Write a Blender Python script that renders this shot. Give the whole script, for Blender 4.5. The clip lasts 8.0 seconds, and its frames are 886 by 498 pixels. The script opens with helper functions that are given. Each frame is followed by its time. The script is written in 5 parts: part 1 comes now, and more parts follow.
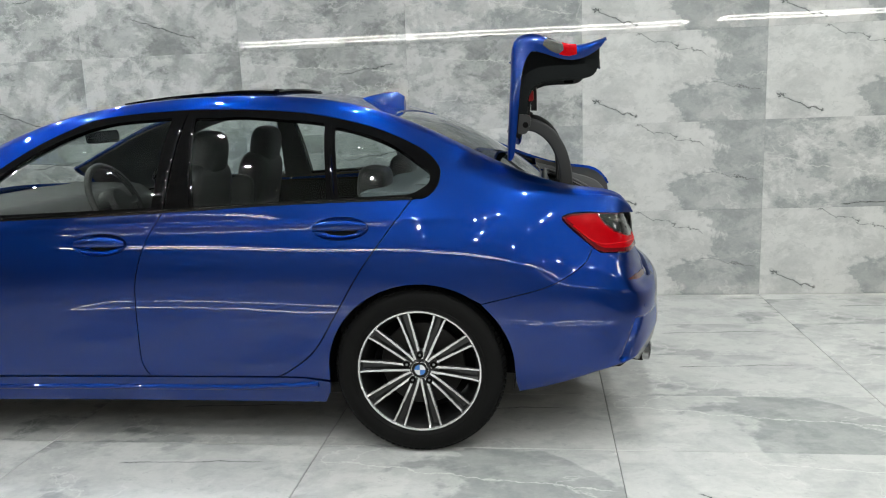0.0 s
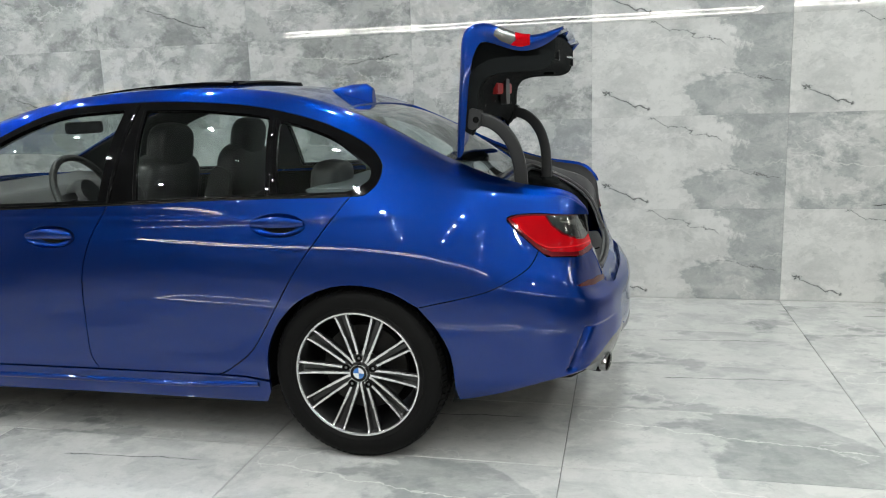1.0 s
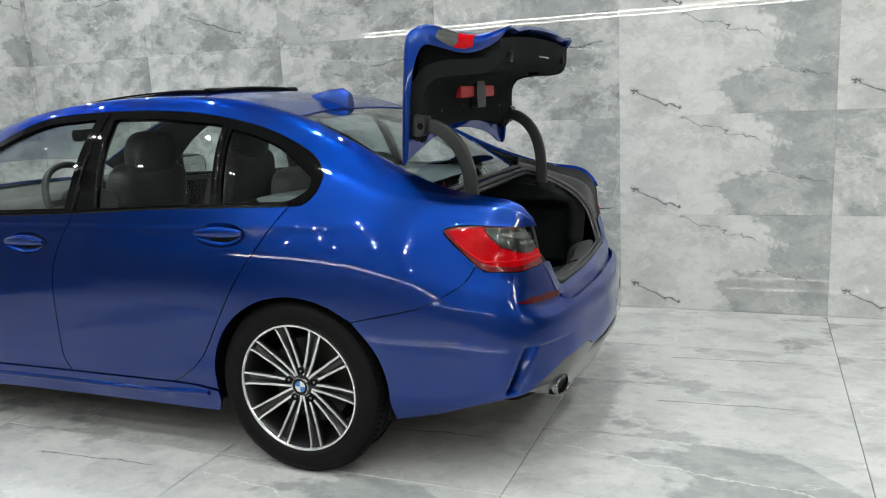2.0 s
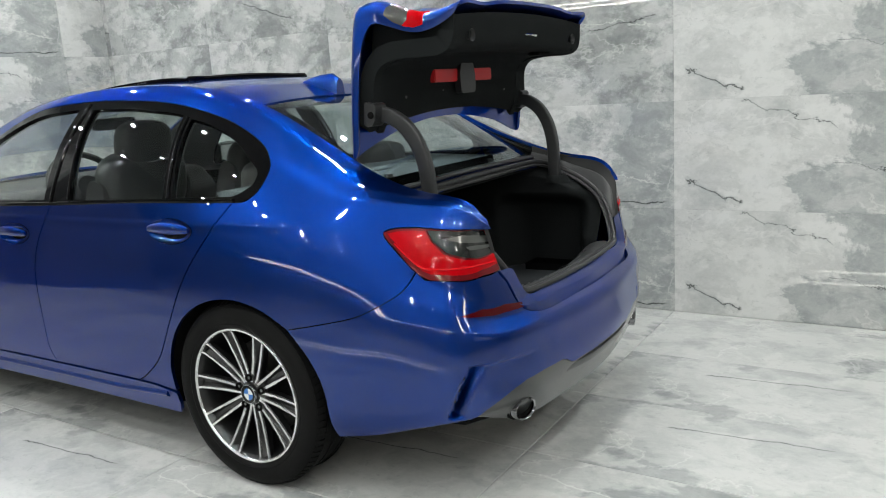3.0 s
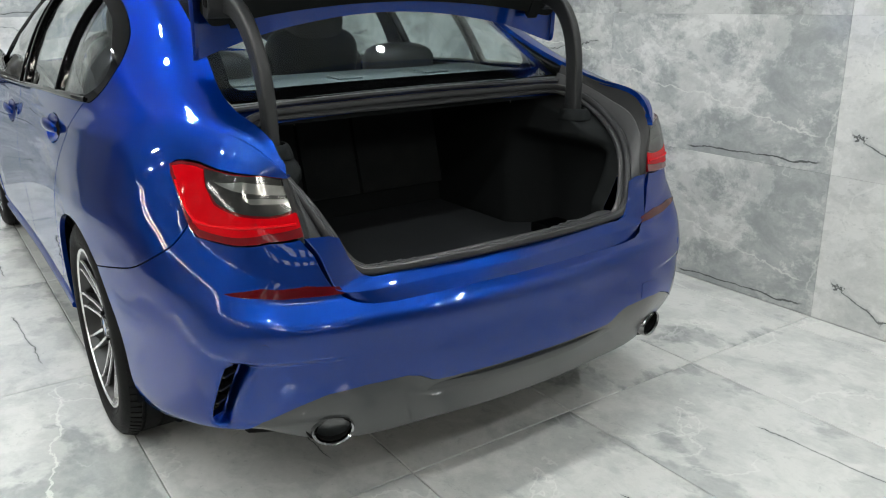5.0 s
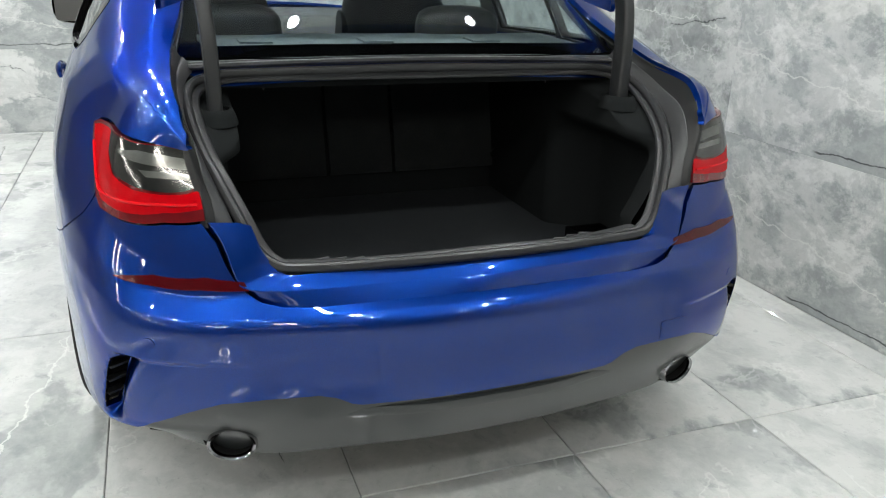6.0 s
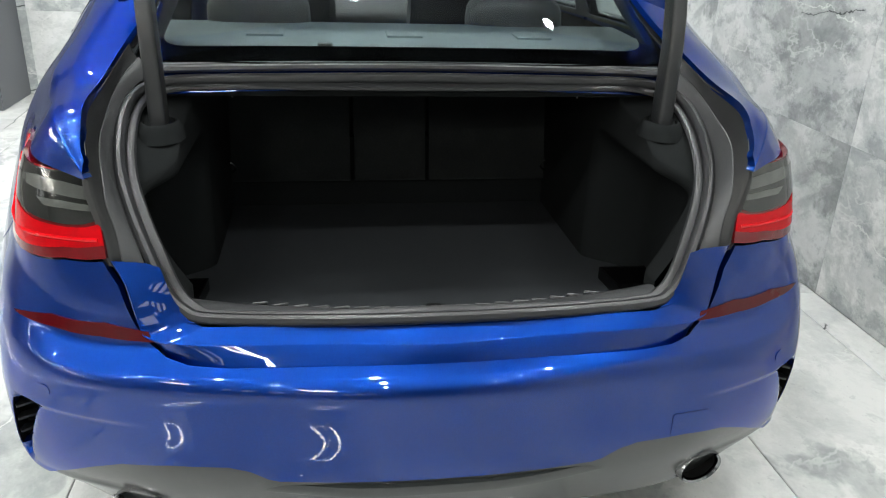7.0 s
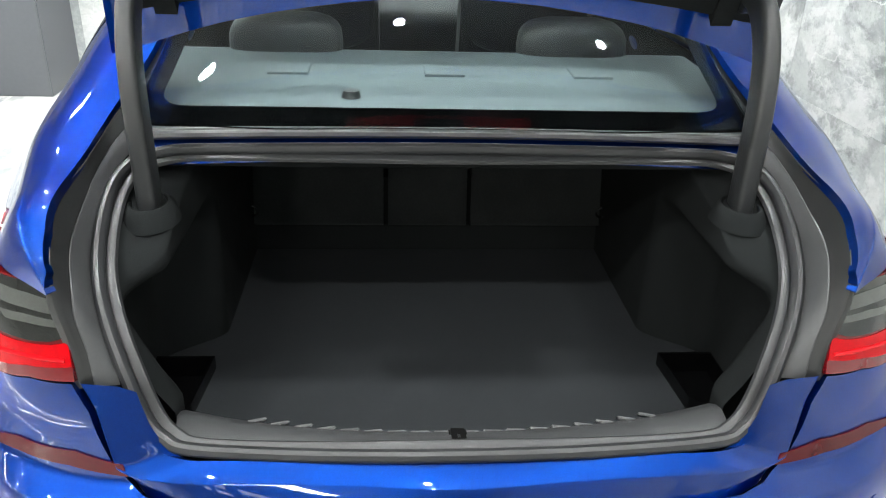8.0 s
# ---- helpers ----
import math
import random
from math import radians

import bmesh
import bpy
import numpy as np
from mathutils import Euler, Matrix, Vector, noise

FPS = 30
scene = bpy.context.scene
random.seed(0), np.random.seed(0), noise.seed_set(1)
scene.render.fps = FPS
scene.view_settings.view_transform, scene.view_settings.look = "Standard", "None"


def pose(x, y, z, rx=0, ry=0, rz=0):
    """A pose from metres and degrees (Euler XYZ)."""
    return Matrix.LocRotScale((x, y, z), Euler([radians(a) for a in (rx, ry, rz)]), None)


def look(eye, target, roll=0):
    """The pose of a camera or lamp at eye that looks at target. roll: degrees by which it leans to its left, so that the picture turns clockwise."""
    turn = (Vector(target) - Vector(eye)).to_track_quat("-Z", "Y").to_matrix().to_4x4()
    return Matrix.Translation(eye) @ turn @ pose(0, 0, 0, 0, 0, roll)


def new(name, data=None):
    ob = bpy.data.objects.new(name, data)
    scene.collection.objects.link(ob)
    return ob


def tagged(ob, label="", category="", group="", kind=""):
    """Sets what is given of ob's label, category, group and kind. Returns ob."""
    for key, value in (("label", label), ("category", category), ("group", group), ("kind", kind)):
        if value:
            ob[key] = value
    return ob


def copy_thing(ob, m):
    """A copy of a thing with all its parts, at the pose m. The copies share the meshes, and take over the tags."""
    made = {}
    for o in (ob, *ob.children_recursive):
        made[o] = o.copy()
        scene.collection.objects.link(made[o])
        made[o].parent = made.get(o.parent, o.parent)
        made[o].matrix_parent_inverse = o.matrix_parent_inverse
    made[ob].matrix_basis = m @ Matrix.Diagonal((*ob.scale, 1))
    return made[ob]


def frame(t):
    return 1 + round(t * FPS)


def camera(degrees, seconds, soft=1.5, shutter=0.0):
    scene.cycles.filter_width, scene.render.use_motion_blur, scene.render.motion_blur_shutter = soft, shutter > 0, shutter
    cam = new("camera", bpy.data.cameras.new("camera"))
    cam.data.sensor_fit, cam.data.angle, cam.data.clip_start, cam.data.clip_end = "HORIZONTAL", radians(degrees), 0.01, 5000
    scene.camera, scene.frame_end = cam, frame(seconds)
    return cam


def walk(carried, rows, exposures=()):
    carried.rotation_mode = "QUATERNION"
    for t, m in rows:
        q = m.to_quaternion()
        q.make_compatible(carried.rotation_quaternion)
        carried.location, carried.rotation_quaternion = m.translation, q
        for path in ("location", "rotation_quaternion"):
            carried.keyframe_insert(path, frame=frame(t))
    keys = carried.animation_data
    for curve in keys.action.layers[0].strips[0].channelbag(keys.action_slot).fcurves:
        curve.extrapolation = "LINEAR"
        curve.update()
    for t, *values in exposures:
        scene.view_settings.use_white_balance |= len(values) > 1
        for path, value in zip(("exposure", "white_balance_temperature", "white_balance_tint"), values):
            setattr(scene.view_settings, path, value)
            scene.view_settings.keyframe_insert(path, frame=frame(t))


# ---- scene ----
cam = camera(59.0, 8.0, soft=1.1)
PATH = [
    (0, (0.482, -3.701, 1.336), (0.23, -1.75, 0.975), -2.2),
    (0.5, (0.7, -3.585, 1.326), (0.363, -1.649, 0.955), -2.1),
    (1, (0.969, -3.477, 1.337), (0.518, -1.567, 0.955), -2.0),
    (1.5, (1.271, -3.342, 1.348), (0.678, -1.471, 0.966), -2.4),
    (3, (1.974, -2.601, 1.321), (0.916, -0.953, 0.917), -3.8),
    (3.5, (2.128, -2.261, 1.29), (0.92, -0.728, 0.854), -3.8),
    (4, (2.3, -1.922, 1.271), (0.958, -0.522, 0.779), -3.3),
    (4.5, (2.375, -1.568, 1.257), (0.908, -0.325, 0.705), -2.4),
    (4.7, (2.369, -1.414, 1.253), (0.859, -0.235, 0.679), -1.7),
    (5.8, (2.362, -0.699, 1.247), (0.622, 0.014, 0.565), 0.8),
    (6, (2.298, -0.604, 1.222), (0.536, 0.049, 0.537), 1.6),
    (6.5, (2.183, -0.382, 1.244), (0.376, 0.064, 0.51), 2.0),
    (7, (2.07, -0.183, 1.289), (0.252, 0.103, 0.507), 2.1),
    (7.5, (1.894, -0.119, 1.368), (0.081, 0.078, 0.547), 2.1),
    (8, (1.779, -0.106, 1.417), (-0.017, 0.033, 0.547), 2.0),
]
walk(cam, [(t, look(eye, target, roll)) for t, eye, target, roll in PATH],
     exposures=[(0, -0.52), (3, -0.40), (4.5, -0.29), (6, -0.06), (6.5, 0.06), (7, 0.24), (7.5, 0.46), (8, 0.84)])

# ---- light ----
world = bpy.data.worlds.new("world")
scene.world = world
world.use_nodes = True
world.node_tree.nodes["Background"].inputs[0].default_value = (0.6, 0.65, 0.7, 1)
world.node_tree.nodes["Background"].inputs[1].default_value = 0.02


# ---- materials ----
def material(name, color, rough=0.5, metal=0.0, coat=0.0, coat_rough=0.03, spec=0.5, vary=0.0, scale=8.0, bump=0.0, bump_scale=200.0, bump_dist=0.002):
    """A principled material whose colour and roughness drift at two scales."""
    m = bpy.data.materials.new(name)
    m.use_nodes = True
    nt = m.node_tree
    p = nt.nodes["Principled BSDF"]
    p.inputs["Base Color"].default_value = (*color, 1)
    p.inputs["Roughness"].default_value = rough
    p.inputs["Metallic"].default_value = metal
    p.inputs["Coat Weight"].default_value = coat
    p.inputs["Coat Roughness"].default_value = coat_rough
    p.inputs["Specular IOR Level"].default_value = spec
    tc = nt.nodes.new("ShaderNodeTexCoord")
    if vary > 0:
        big, fine = nt.nodes.new("ShaderNodeTexNoise"), nt.nodes.new("ShaderNodeTexNoise")
        big.inputs["Scale"].default_value, fine.inputs["Scale"].default_value = scale, scale * 14
        for n in (big, fine):
            n.inputs["Detail"].default_value = 6
            nt.links.new(tc.outputs["Object"], n.inputs["Vector"])
        add = nt.nodes.new("ShaderNodeMath")
        add.operation = "ADD"
        nt.links.new(big.outputs["Fac"], add.inputs[0])
        nt.links.new(fine.outputs["Fac"], add.inputs[1])
        rng = nt.nodes.new("ShaderNodeMapRange")
        rng.inputs[1].default_value, rng.inputs[2].default_value = 0.6, 1.4
        rng.inputs[3].default_value, rng.inputs[4].default_value = 1 - vary, 1 + vary
        nt.links.new(add.outputs[0], rng.inputs[0])
        mul = nt.nodes.new("ShaderNodeVectorMath")
        mul.operation = "SCALE"
        mul.inputs[0].default_value = color
        nt.links.new(rng.outputs[0], mul.inputs["Scale"])
        nt.links.new(mul.outputs[0], p.inputs["Base Color"])
        mr = nt.nodes.new("ShaderNodeMath")
        mr.operation = "MULTIPLY"
        mr.inputs[1].default_value = rough
        nt.links.new(rng.outputs[0], mr.inputs[0])
        nt.links.new(mr.outputs[0], p.inputs["Roughness"])
    if bump > 0:
        n = nt.nodes.new("ShaderNodeTexNoise")
        n.inputs["Scale"].default_value = bump_scale
        n.inputs["Detail"].default_value = 4
        nt.links.new(tc.outputs["Object"], n.inputs["Vector"])
        b = nt.nodes.new("ShaderNodeBump")
        b.inputs["Strength"].default_value = bump
        b.inputs["Distance"].default_value = bump_dist
        nt.links.new(n.outputs["Fac"], b.inputs["Height"])
        nt.links.new(b.outputs[0], p.inputs["Normal"])
    return m


def emitter(name, color, strength):
    m = bpy.data.materials.new(name)
    m.use_nodes = True
    p = m.node_tree.nodes["Principled BSDF"]
    p.inputs["Base Color"].default_value = (0.8, 0.8, 0.8, 1)
    p.inputs["Emission Color"].default_value = (*color, 1)
    p.inputs["Emission Strength"].default_value = strength
    return m


def marble(name, dark, light, rough, seed, bias=0.0, cracks=(), veins=(), cloud=1.7, low=0.475, high=0.535, streak=1.35, fleck=0.34, frayed=0.68, gloss=0.5):
    """Polished porcelain print: flat patches of two greys, fine mottling, dark cracks and pale veins. Cracks and veins run between (x, y) points of the tile."""
    m = bpy.data.materials.new(name)
    m.use_nodes = True
    nt = m.node_tree
    L, N = nt.links, nt.nodes
    p = N["Principled BSDF"]
    tc = N.new("ShaderNodeTexCoord")
    sep = N.new("ShaderNodeSeparateXYZ")
    L.new(tc.outputs["Object"], sep.inputs[0])
    X, Y = sep.outputs[0], sep.outputs[1]

    def math_node(op, a, b=None, c=None):
        n = N.new("ShaderNodeMath")
        n.operation = op
        for i, v in enumerate((a, b, c)):
            if v is None:
                continue
            if isinstance(v, (int, float)):
                n.inputs[i].default_value = v
            else:
                L.new(v, n.inputs[i])
        return n.outputs[0]

    stretch = N.new("ShaderNodeVectorMath")
    stretch.operation = "MULTIPLY"
    stretch.inputs[1].default_value = (1.0, streak, 1.0)
    L.new(tc.outputs["Object"], stretch.inputs[0])

    def noise_node(scale, detail, distort=0.0, rough_=0.55, offset=0.0):
        n = N.new("ShaderNodeTexNoise")
        n.noise_dimensions = "4D"
        n.inputs["Scale"].default_value, n.inputs["Detail"].default_value = scale, detail
        n.inputs["Distortion"].default_value, n.inputs["Roughness"].default_value = distort, rough_
        n.inputs["W"].default_value = seed + offset
        L.new(stretch.outputs[0], n.inputs["Vector"])
        return n.outputs["Fac"]

    def ramp(value, a, b, lo=0.0, hi=1.0):
        r = N.new("ShaderNodeMapRange")
        r.interpolation_type = "SMOOTHSTEP"
        for k, v in zip((1, 2, 3, 4), (a, b, lo, hi)):
            r.inputs[k].default_value = v
        L.new(value, r.inputs[0])
        return r.outputs[0]

    def blend(fac, first, second):
        n = N.new("ShaderNodeMix")
        n.data_type = "RGBA"
        L.new(fac, n.inputs[0])
        for k, v in ((6, first), (7, second)):
            if isinstance(v, tuple):
                n.inputs[k].default_value = (*v, 1)
            else:
                L.new(v, n.inputs[k])
        return n.outputs[2]

    patch = math_node("MULTIPLY_ADD", X, bias, noise_node(cloud, 14, 0.3, frayed))
    flake = noise_node(3.4, 14, 0.25, frayed + 0.02, 3.0)
    mottle = noise_node(5.5, 10, 0.5, 0.72, 2.0)
    grain = noise_node(38.0, 5, 0.0, 0.7, 5.0)
    tone = math_node("ADD", math_node("ADD", math_node("MULTIPLY", ramp(patch, low, high), 0.74 - fleck), math_node("MULTIPLY", ramp(flake, 0.475, 0.53), fleck)), math_node("MULTIPLY", ramp(mottle, 0.34, 0.64), 0.34))
    deep = ramp(noise_node(2.3, 8, 0.4, 0.62, 7.0), 0.55, 0.63)
    tone = math_node("MULTIPLY", tone, math_node("SUBTRACT", 1.0, math_node("MULTIPLY", deep, 1.2 * fleck)))
    tone = math_node("ADD", tone, math_node("MULTIPLY", math_node("SUBTRACT", grain, 0.5), 0.42))
    color = blend(tone, dark, light)
    wander = noise_node(6.5, 10, 0.0, 0.62, 11.0)
    flick = noise_node(9.0, 3, 0.0, 0.6, 13.0)

    def stroke(x0, y0, x1, y1, width, amp):
        t = math_node("DIVIDE", math_node("SUBTRACT", X, x0), x1 - x0)
        line = math_node("MULTIPLY_ADD", t, y1 - y0, y0)
        off = math_node("MULTIPLY", math_node("SUBTRACT", wander, 0.5), amp)
        d = math_node("ABSOLUTE", math_node("SUBTRACT", math_node("ADD", Y, off), line))
        body = ramp(math_node("DIVIDE", d, math_node("MULTIPLY", flick, 2.0)), width * 0.45, width, 1.0, 0.0)
        return math_node("MULTIPLY", body, math_node("MULTIPLY", ramp(t, 0.0, 0.06), ramp(t, 0.94, 1.0, 1.0, 0.0)))

    for v in veins:
        color = blend(math_node("MULTIPLY", stroke(*v), 0.6), color, (0.66, 0.67, 0.64))
    for c in cracks:
        halo = math_node("MULTIPLY", stroke(*c[:4], c[4] * 4, c[5]), 0.28)
        color = blend(halo, color, dark)
        color = blend(math_node("MULTIPLY", stroke(*c), 0.85), color, (0.05, 0.055, 0.055))
    speck = ramp(noise_node(70.0, 3, 0.0, 0.6, 31.0), 0.635, 0.70)
    color = blend(math_node("MULTIPLY", speck, 0.4), color, dark)
    scuff = ramp(noise_node(15.0, 9, 0.6, 0.72, 33.0), 0.585, 0.64)
    color = blend(math_node("MULTIPLY", scuff, 0.30), color, dark)
    web = math_node("ABSOLUTE", math_node("SUBTRACT", noise_node(1.3, 6, 0.5, 0.55, 21.0), 0.5))
    gate = ramp(noise_node(1.9, 2, 0.0, 0.5, 23.0), 0.46, 0.56)
    color = blend(math_node("MULTIPLY", math_node("MULTIPLY", ramp(web, 0.001, 0.007, 1.0, 0.0), gate), 0.34), color, (0.70, 0.70, 0.68))
    p.inputs["Specular IOR Level"].default_value = gloss
    L.new(color, p.inputs["Base Color"])
    L.new(math_node("MULTIPLY_ADD", mottle, 0.015, rough), p.inputs["Roughness"])
    wave = N.new("ShaderNodeTexNoise")
    wave.inputs["Scale"].default_value = 2.2
    L.new(tc.outputs["Object"], wave.inputs["Vector"])
    b = N.new("ShaderNodeBump")
    b.inputs["Strength"].default_value, b.inputs["Distance"].default_value = 0.1, 0.002
    L.new(wave.outputs["Fac"], b.inputs["Height"])
    L.new(b.outputs[0], p.inputs["Normal"])
    return m


def car_paint(name):
    """Metallic paint: fine flakes under a clear, hard gloss coat with a faint orange-peel ripple."""
    m = material(name, (0.004, 0.05, 0.32), 0.4, 1.0, 1.0, 0.0)
    nt = m.node_tree
    p = nt.nodes["Principled BSDF"]
    tc = nt.nodes["Texture Coordinate"]
    v = nt.nodes.new("ShaderNodeTexVoronoi")
    v.inputs["Scale"].default_value = 1400
    nt.links.new(tc.outputs["Object"], v.inputs["Vector"])
    r = nt.nodes.new("ShaderNodeMapRange")
    r.inputs[3].default_value, r.inputs[4].default_value = 0.32, 0.41
    nt.links.new(v.outputs["Color"], r.inputs[0])
    nt.links.new(r.outputs[0], p.inputs["Roughness"])
    mix = nt.nodes.new("ShaderNodeMix")
    mix.data_type = "RGBA"
    mix.inputs[6].default_value = (0.0012, 0.0200, 0.155, 1)
    mix.inputs[7].default_value = (0.0026, 0.0365, 0.250, 1)
    nt.links.new(v.outputs["Color"], mix.inputs[0])
    nt.links.new(mix.outputs[2], p.inputs["Base Color"])
    p.inputs["Specular Tint"].default_value = (0.2, 0.44, 0.9, 1)
    p.inputs["Coat IOR"].default_value = 1.52
    peel = nt.nodes.new("ShaderNodeTexNoise")
    peel.inputs["Scale"].default_value = 60
    nt.links.new(tc.outputs["Object"], peel.inputs["Vector"])
    b = nt.nodes.new("ShaderNodeBump")
    b.inputs["Strength"].default_value, b.inputs["Distance"].default_value = 0.008, 0.001
    nt.links.new(peel.outputs["Fac"], b.inputs["Height"])
    nt.links.new(b.outputs[0], p.inputs["Coat Normal"])
    return m


def glass(name, tint, rough=0.0):
    m = bpy.data.materials.new(name)
    m.use_nodes = True
    p = m.node_tree.nodes["Principled BSDF"]
    p.inputs["Base Color"].default_value = (*tint, 1)
    p.inputs["Transmission Weight"].default_value = 1.0
    p.inputs["Roughness"].default_value = rough
    p.inputs["IOR"].default_value = 1.36
    return m


PAINT = car_paint("blue_metallic_paint")
BLACK_GLOSS = material("black_gloss_trim", (0.002, 0.002, 0.0022), 0.04, 0, 0.0, spec=0.35)
BLACK = material("black_void", (0.004, 0.004, 0.004), 0.85, spec=0.1)
PLASTIC = material("dark_plastic", (0.014, 0.015, 0.016), 0.45, vary=0.12, scale=20, bump=0.25, bump_scale=700)
GREY_TRIM = material("grey_trim_plastic", (0.048, 0.049, 0.051), 0.42, vary=0.08, scale=15, bump=0.2, bump_scale=600)
RUBBER = material("black_rubber", (0.022, 0.022, 0.023), 0.5, vary=0.15, scale=25)
SEAL = material("seal_rubber", (0.018, 0.0185, 0.02), 0.38, vary=0.1, scale=30)
TYRE = material("tyre_rubber", (0.0045, 0.0045, 0.0045), 0.65, spec=0.12, vary=0.2, scale=12, bump=0.2, bump_scale=300)
CARPET = material("charcoal_carpet", (0.026, 0.0285, 0.0315), 0.95, spec=0.15, vary=0.28, scale=14, bump=0.8, bump_scale=900)
FELT = material("black_felt", (0.0108, 0.0122, 0.0126), 0.95, spec=0.1, vary=0.2, scale=10, bump=0.6, bump_scale=700)
LEATHER = material("dark_grey_leather", (0.024, 0.0245, 0.0245), 0.5, spec=0.3, vary=0.15, scale=10, bump=0.3, bump_scale=350)
SEATBACK = material("seat_back_felt", (0.034, 0.038, 0.040), 0.95, spec=0.12, vary=0.25, scale=14, bump=0.7, bump_scale=800)
SHELF = material("shelf_felt", (0.072, 0.088, 0.093), 0.9, vary=0.1, scale=12)
CHANNEL = material("channel_rubber", (0.013, 0.0133, 0.0136), 0.5, vary=0.12, scale=25)
HEADLINER = material("dark_headliner", (0.028, 0.029, 0.030), 0.9, vary=0.1, scale=8)
DIFFUSER = material("graphite_plastic", (0.020, 0.0225, 0.023), 0.3, 0.0, 0.9, 0.02, spec=0.3, vary=0.08, scale=9, bump=0.1, bump_scale=500)
CHROME = material("chrome", (0.72, 0.72, 0.72), 0.08, 1.0)
DISC = material("brake_disc_iron", (0.035, 0.034, 0.033), 0.45, 0.7, vary=0.2, scale=20)
DARK_CHROME = material("dark_chrome", (0.30, 0.30, 0.31), 0.12, 1.0)
STEEL = material("brushed_steel", (0.22, 0.22, 0.22), 0.35, 1.0, vary=0.2, scale=20)
MACHINED = material("machined_alloy", (0.80, 0.80, 0.80), 0.24, 0.9, 0.5, 0.1, vary=0.05, scale=30)
SPOKE_DARK = material("black_alloy", (0.012, 0.0125, 0.013), 0.32, 0.2, 0.4, 0.15)
RED_LENS = material("red_lens", (0.36, 0.0010, 0.004), 0.3, 0, 0.55, 0.01, spec=0.0, vary=0.12, scale=14)
RED_GUIDE = material("bright_red_lens", (0.50, 0.004, 0.008), 0.25, 0, 0.6, 0.01, spec=0.0)
RED_DARK = material("dark_red_lens", (0.10, 0.0015, 0.004), 0.12, 0, 0.8, 0.02, spec=0.3, vary=0.15, scale=60)
RED_REFLECTOR = material("red_reflector", (0.05, 0.0008, 0.0025), 0.12, 0, 0.3, 0.01, spec=0.2, vary=0.15, scale=60)
SMOKE = material("smoked_lens", (0.015, 0.016, 0.0155), 0.1, 0.2, 0.8, 0.02, vary=0.1, scale=30)
CLEAR_LENS = material("clear_lens", (0.09, 0.095, 0.09), 0.15, 0.4, 0.6, 0.02, vary=0.2, scale=40)
RED_BOX = material("red_plastic", (0.55, 0.012, 0.018), 0.5, vary=0.06, scale=10)
GLASS = glass("tinted_glass", (0.80, 0.86, 0.84))
REAR_GLASS = glass("rear_window_glass", (0.75, 0.84, 0.85))
W_DARK, W_LIGHT = (0.28, 0.30, 0.30), (0.63, 0.635, 0.62)
CRACK_A = ((-0.53, -0.12, -0.22, -0.27, 0.0065, 0.26), (-0.25, 0.285, 0.22, 0.13, 0.0022, 0.22), (0.18, -0.03, 0.56, -0.09, 0.002, 0.2))
WALL_PRINTS = [
    marble("wall_marble_cracked", W_DARK, W_LIGHT, 0.003, 1.7, -0.42, CRACK_A, ((0.20, 0.29, 0.235, -0.29, 0.004, 0.02),), low=0.385, high=0.42, fleck=0.2),
    marble("wall_marble_veined", W_DARK, W_LIGHT, 0.003, 6.2, -0.05, ((-0.10, -0.27, 0.55, -0.255, 0.004, 0.07),), ((-0.58, 0.05, 0.55, -0.16, 0.0045, 0.16),)),
    marble("wall_marble_grey", (0.215, 0.23, 0.227), (0.54, 0.55, 0.54), 0.003, 12.9, 0.08, ((0.1, 0.10, 0.5, 0.16, 0.003, 0.10),), ((-0.55, 0.20, 0.5, 0.12, 0.0035, 0.16),)),
    marble("wall_marble_clouded", (0.215, 0.23, 0.227), (0.55, 0.56, 0.55), 0.003, 17.4, -0.04, ((-0.2, -0.05, 0.3, -0.20, 0.003, 0.12),), ()),
]
F_DARK, F_LIGHT = (0.265, 0.282, 0.28), (0.545, 0.55, 0.535)
FLOOR_PRINTS = [
    marble("floor_marble_pale", F_DARK, F_LIGHT, 0.010, 31.0, 0.05, ((-0.2, 0.10, 0.4, 0.14, 0.003, 0.08),), (), low=0.445, high=0.475, streak=1.25, cloud=1.3, fleck=0.2, frayed=0.56, gloss=0.8),
    marble("floor_marble_veined", F_DARK, F_LIGHT, 0.010, 37.5, -0.08, (), ((-0.58, 0.16, 0.58, -0.05, 0.004, 0.14),), low=0.445, high=0.475, streak=1.25, cloud=1.3, fleck=0.2, frayed=0.56, gloss=0.8),
    marble("floor_marble_cracked", F_DARK, F_LIGHT, 0.010, 44.1, 0.0, ((-0.35, -0.05, 0.05, -0.22, 0.005, 0.12),), ((-0.1, 0.2, 0.58, 0.12, 0.004, 0.08),), low=0.445, high=0.475, streak=1.25, cloud=1.3, fleck=0.2, frayed=0.56, gloss=0.8),
    marble("floor_marble_clouded", F_DARK, F_LIGHT, 0.010, 52.8, 0.0, (), (), low=0.445, high=0.475, streak=1.25, cloud=1.3, fleck=0.2, frayed=0.56, gloss=0.8),
]
GROUT = material("grout", (0.16, 0.165, 0.16), 0.85, vary=0.15, scale=30)
WALL_GROUT = material("wall_grout", (0.42, 0.43, 0.42), 0.85, vary=0.15, scale=30)
COLUMN = material("dark_grey_paint", (0.085, 0.09, 0.10), 0.45, vary=0.06, scale=3)
LAMP = emitter("downlight_glow", (0.97, 1.0, 0.98), 1560.0)
STRIP = emitter("strip_glow", (1.0, 0.96, 0.86), 95.0)
CEILING = material("grey_ceiling_paint", (0.24, 0.24, 0.237), 0.7, vary=0.08, scale=3)
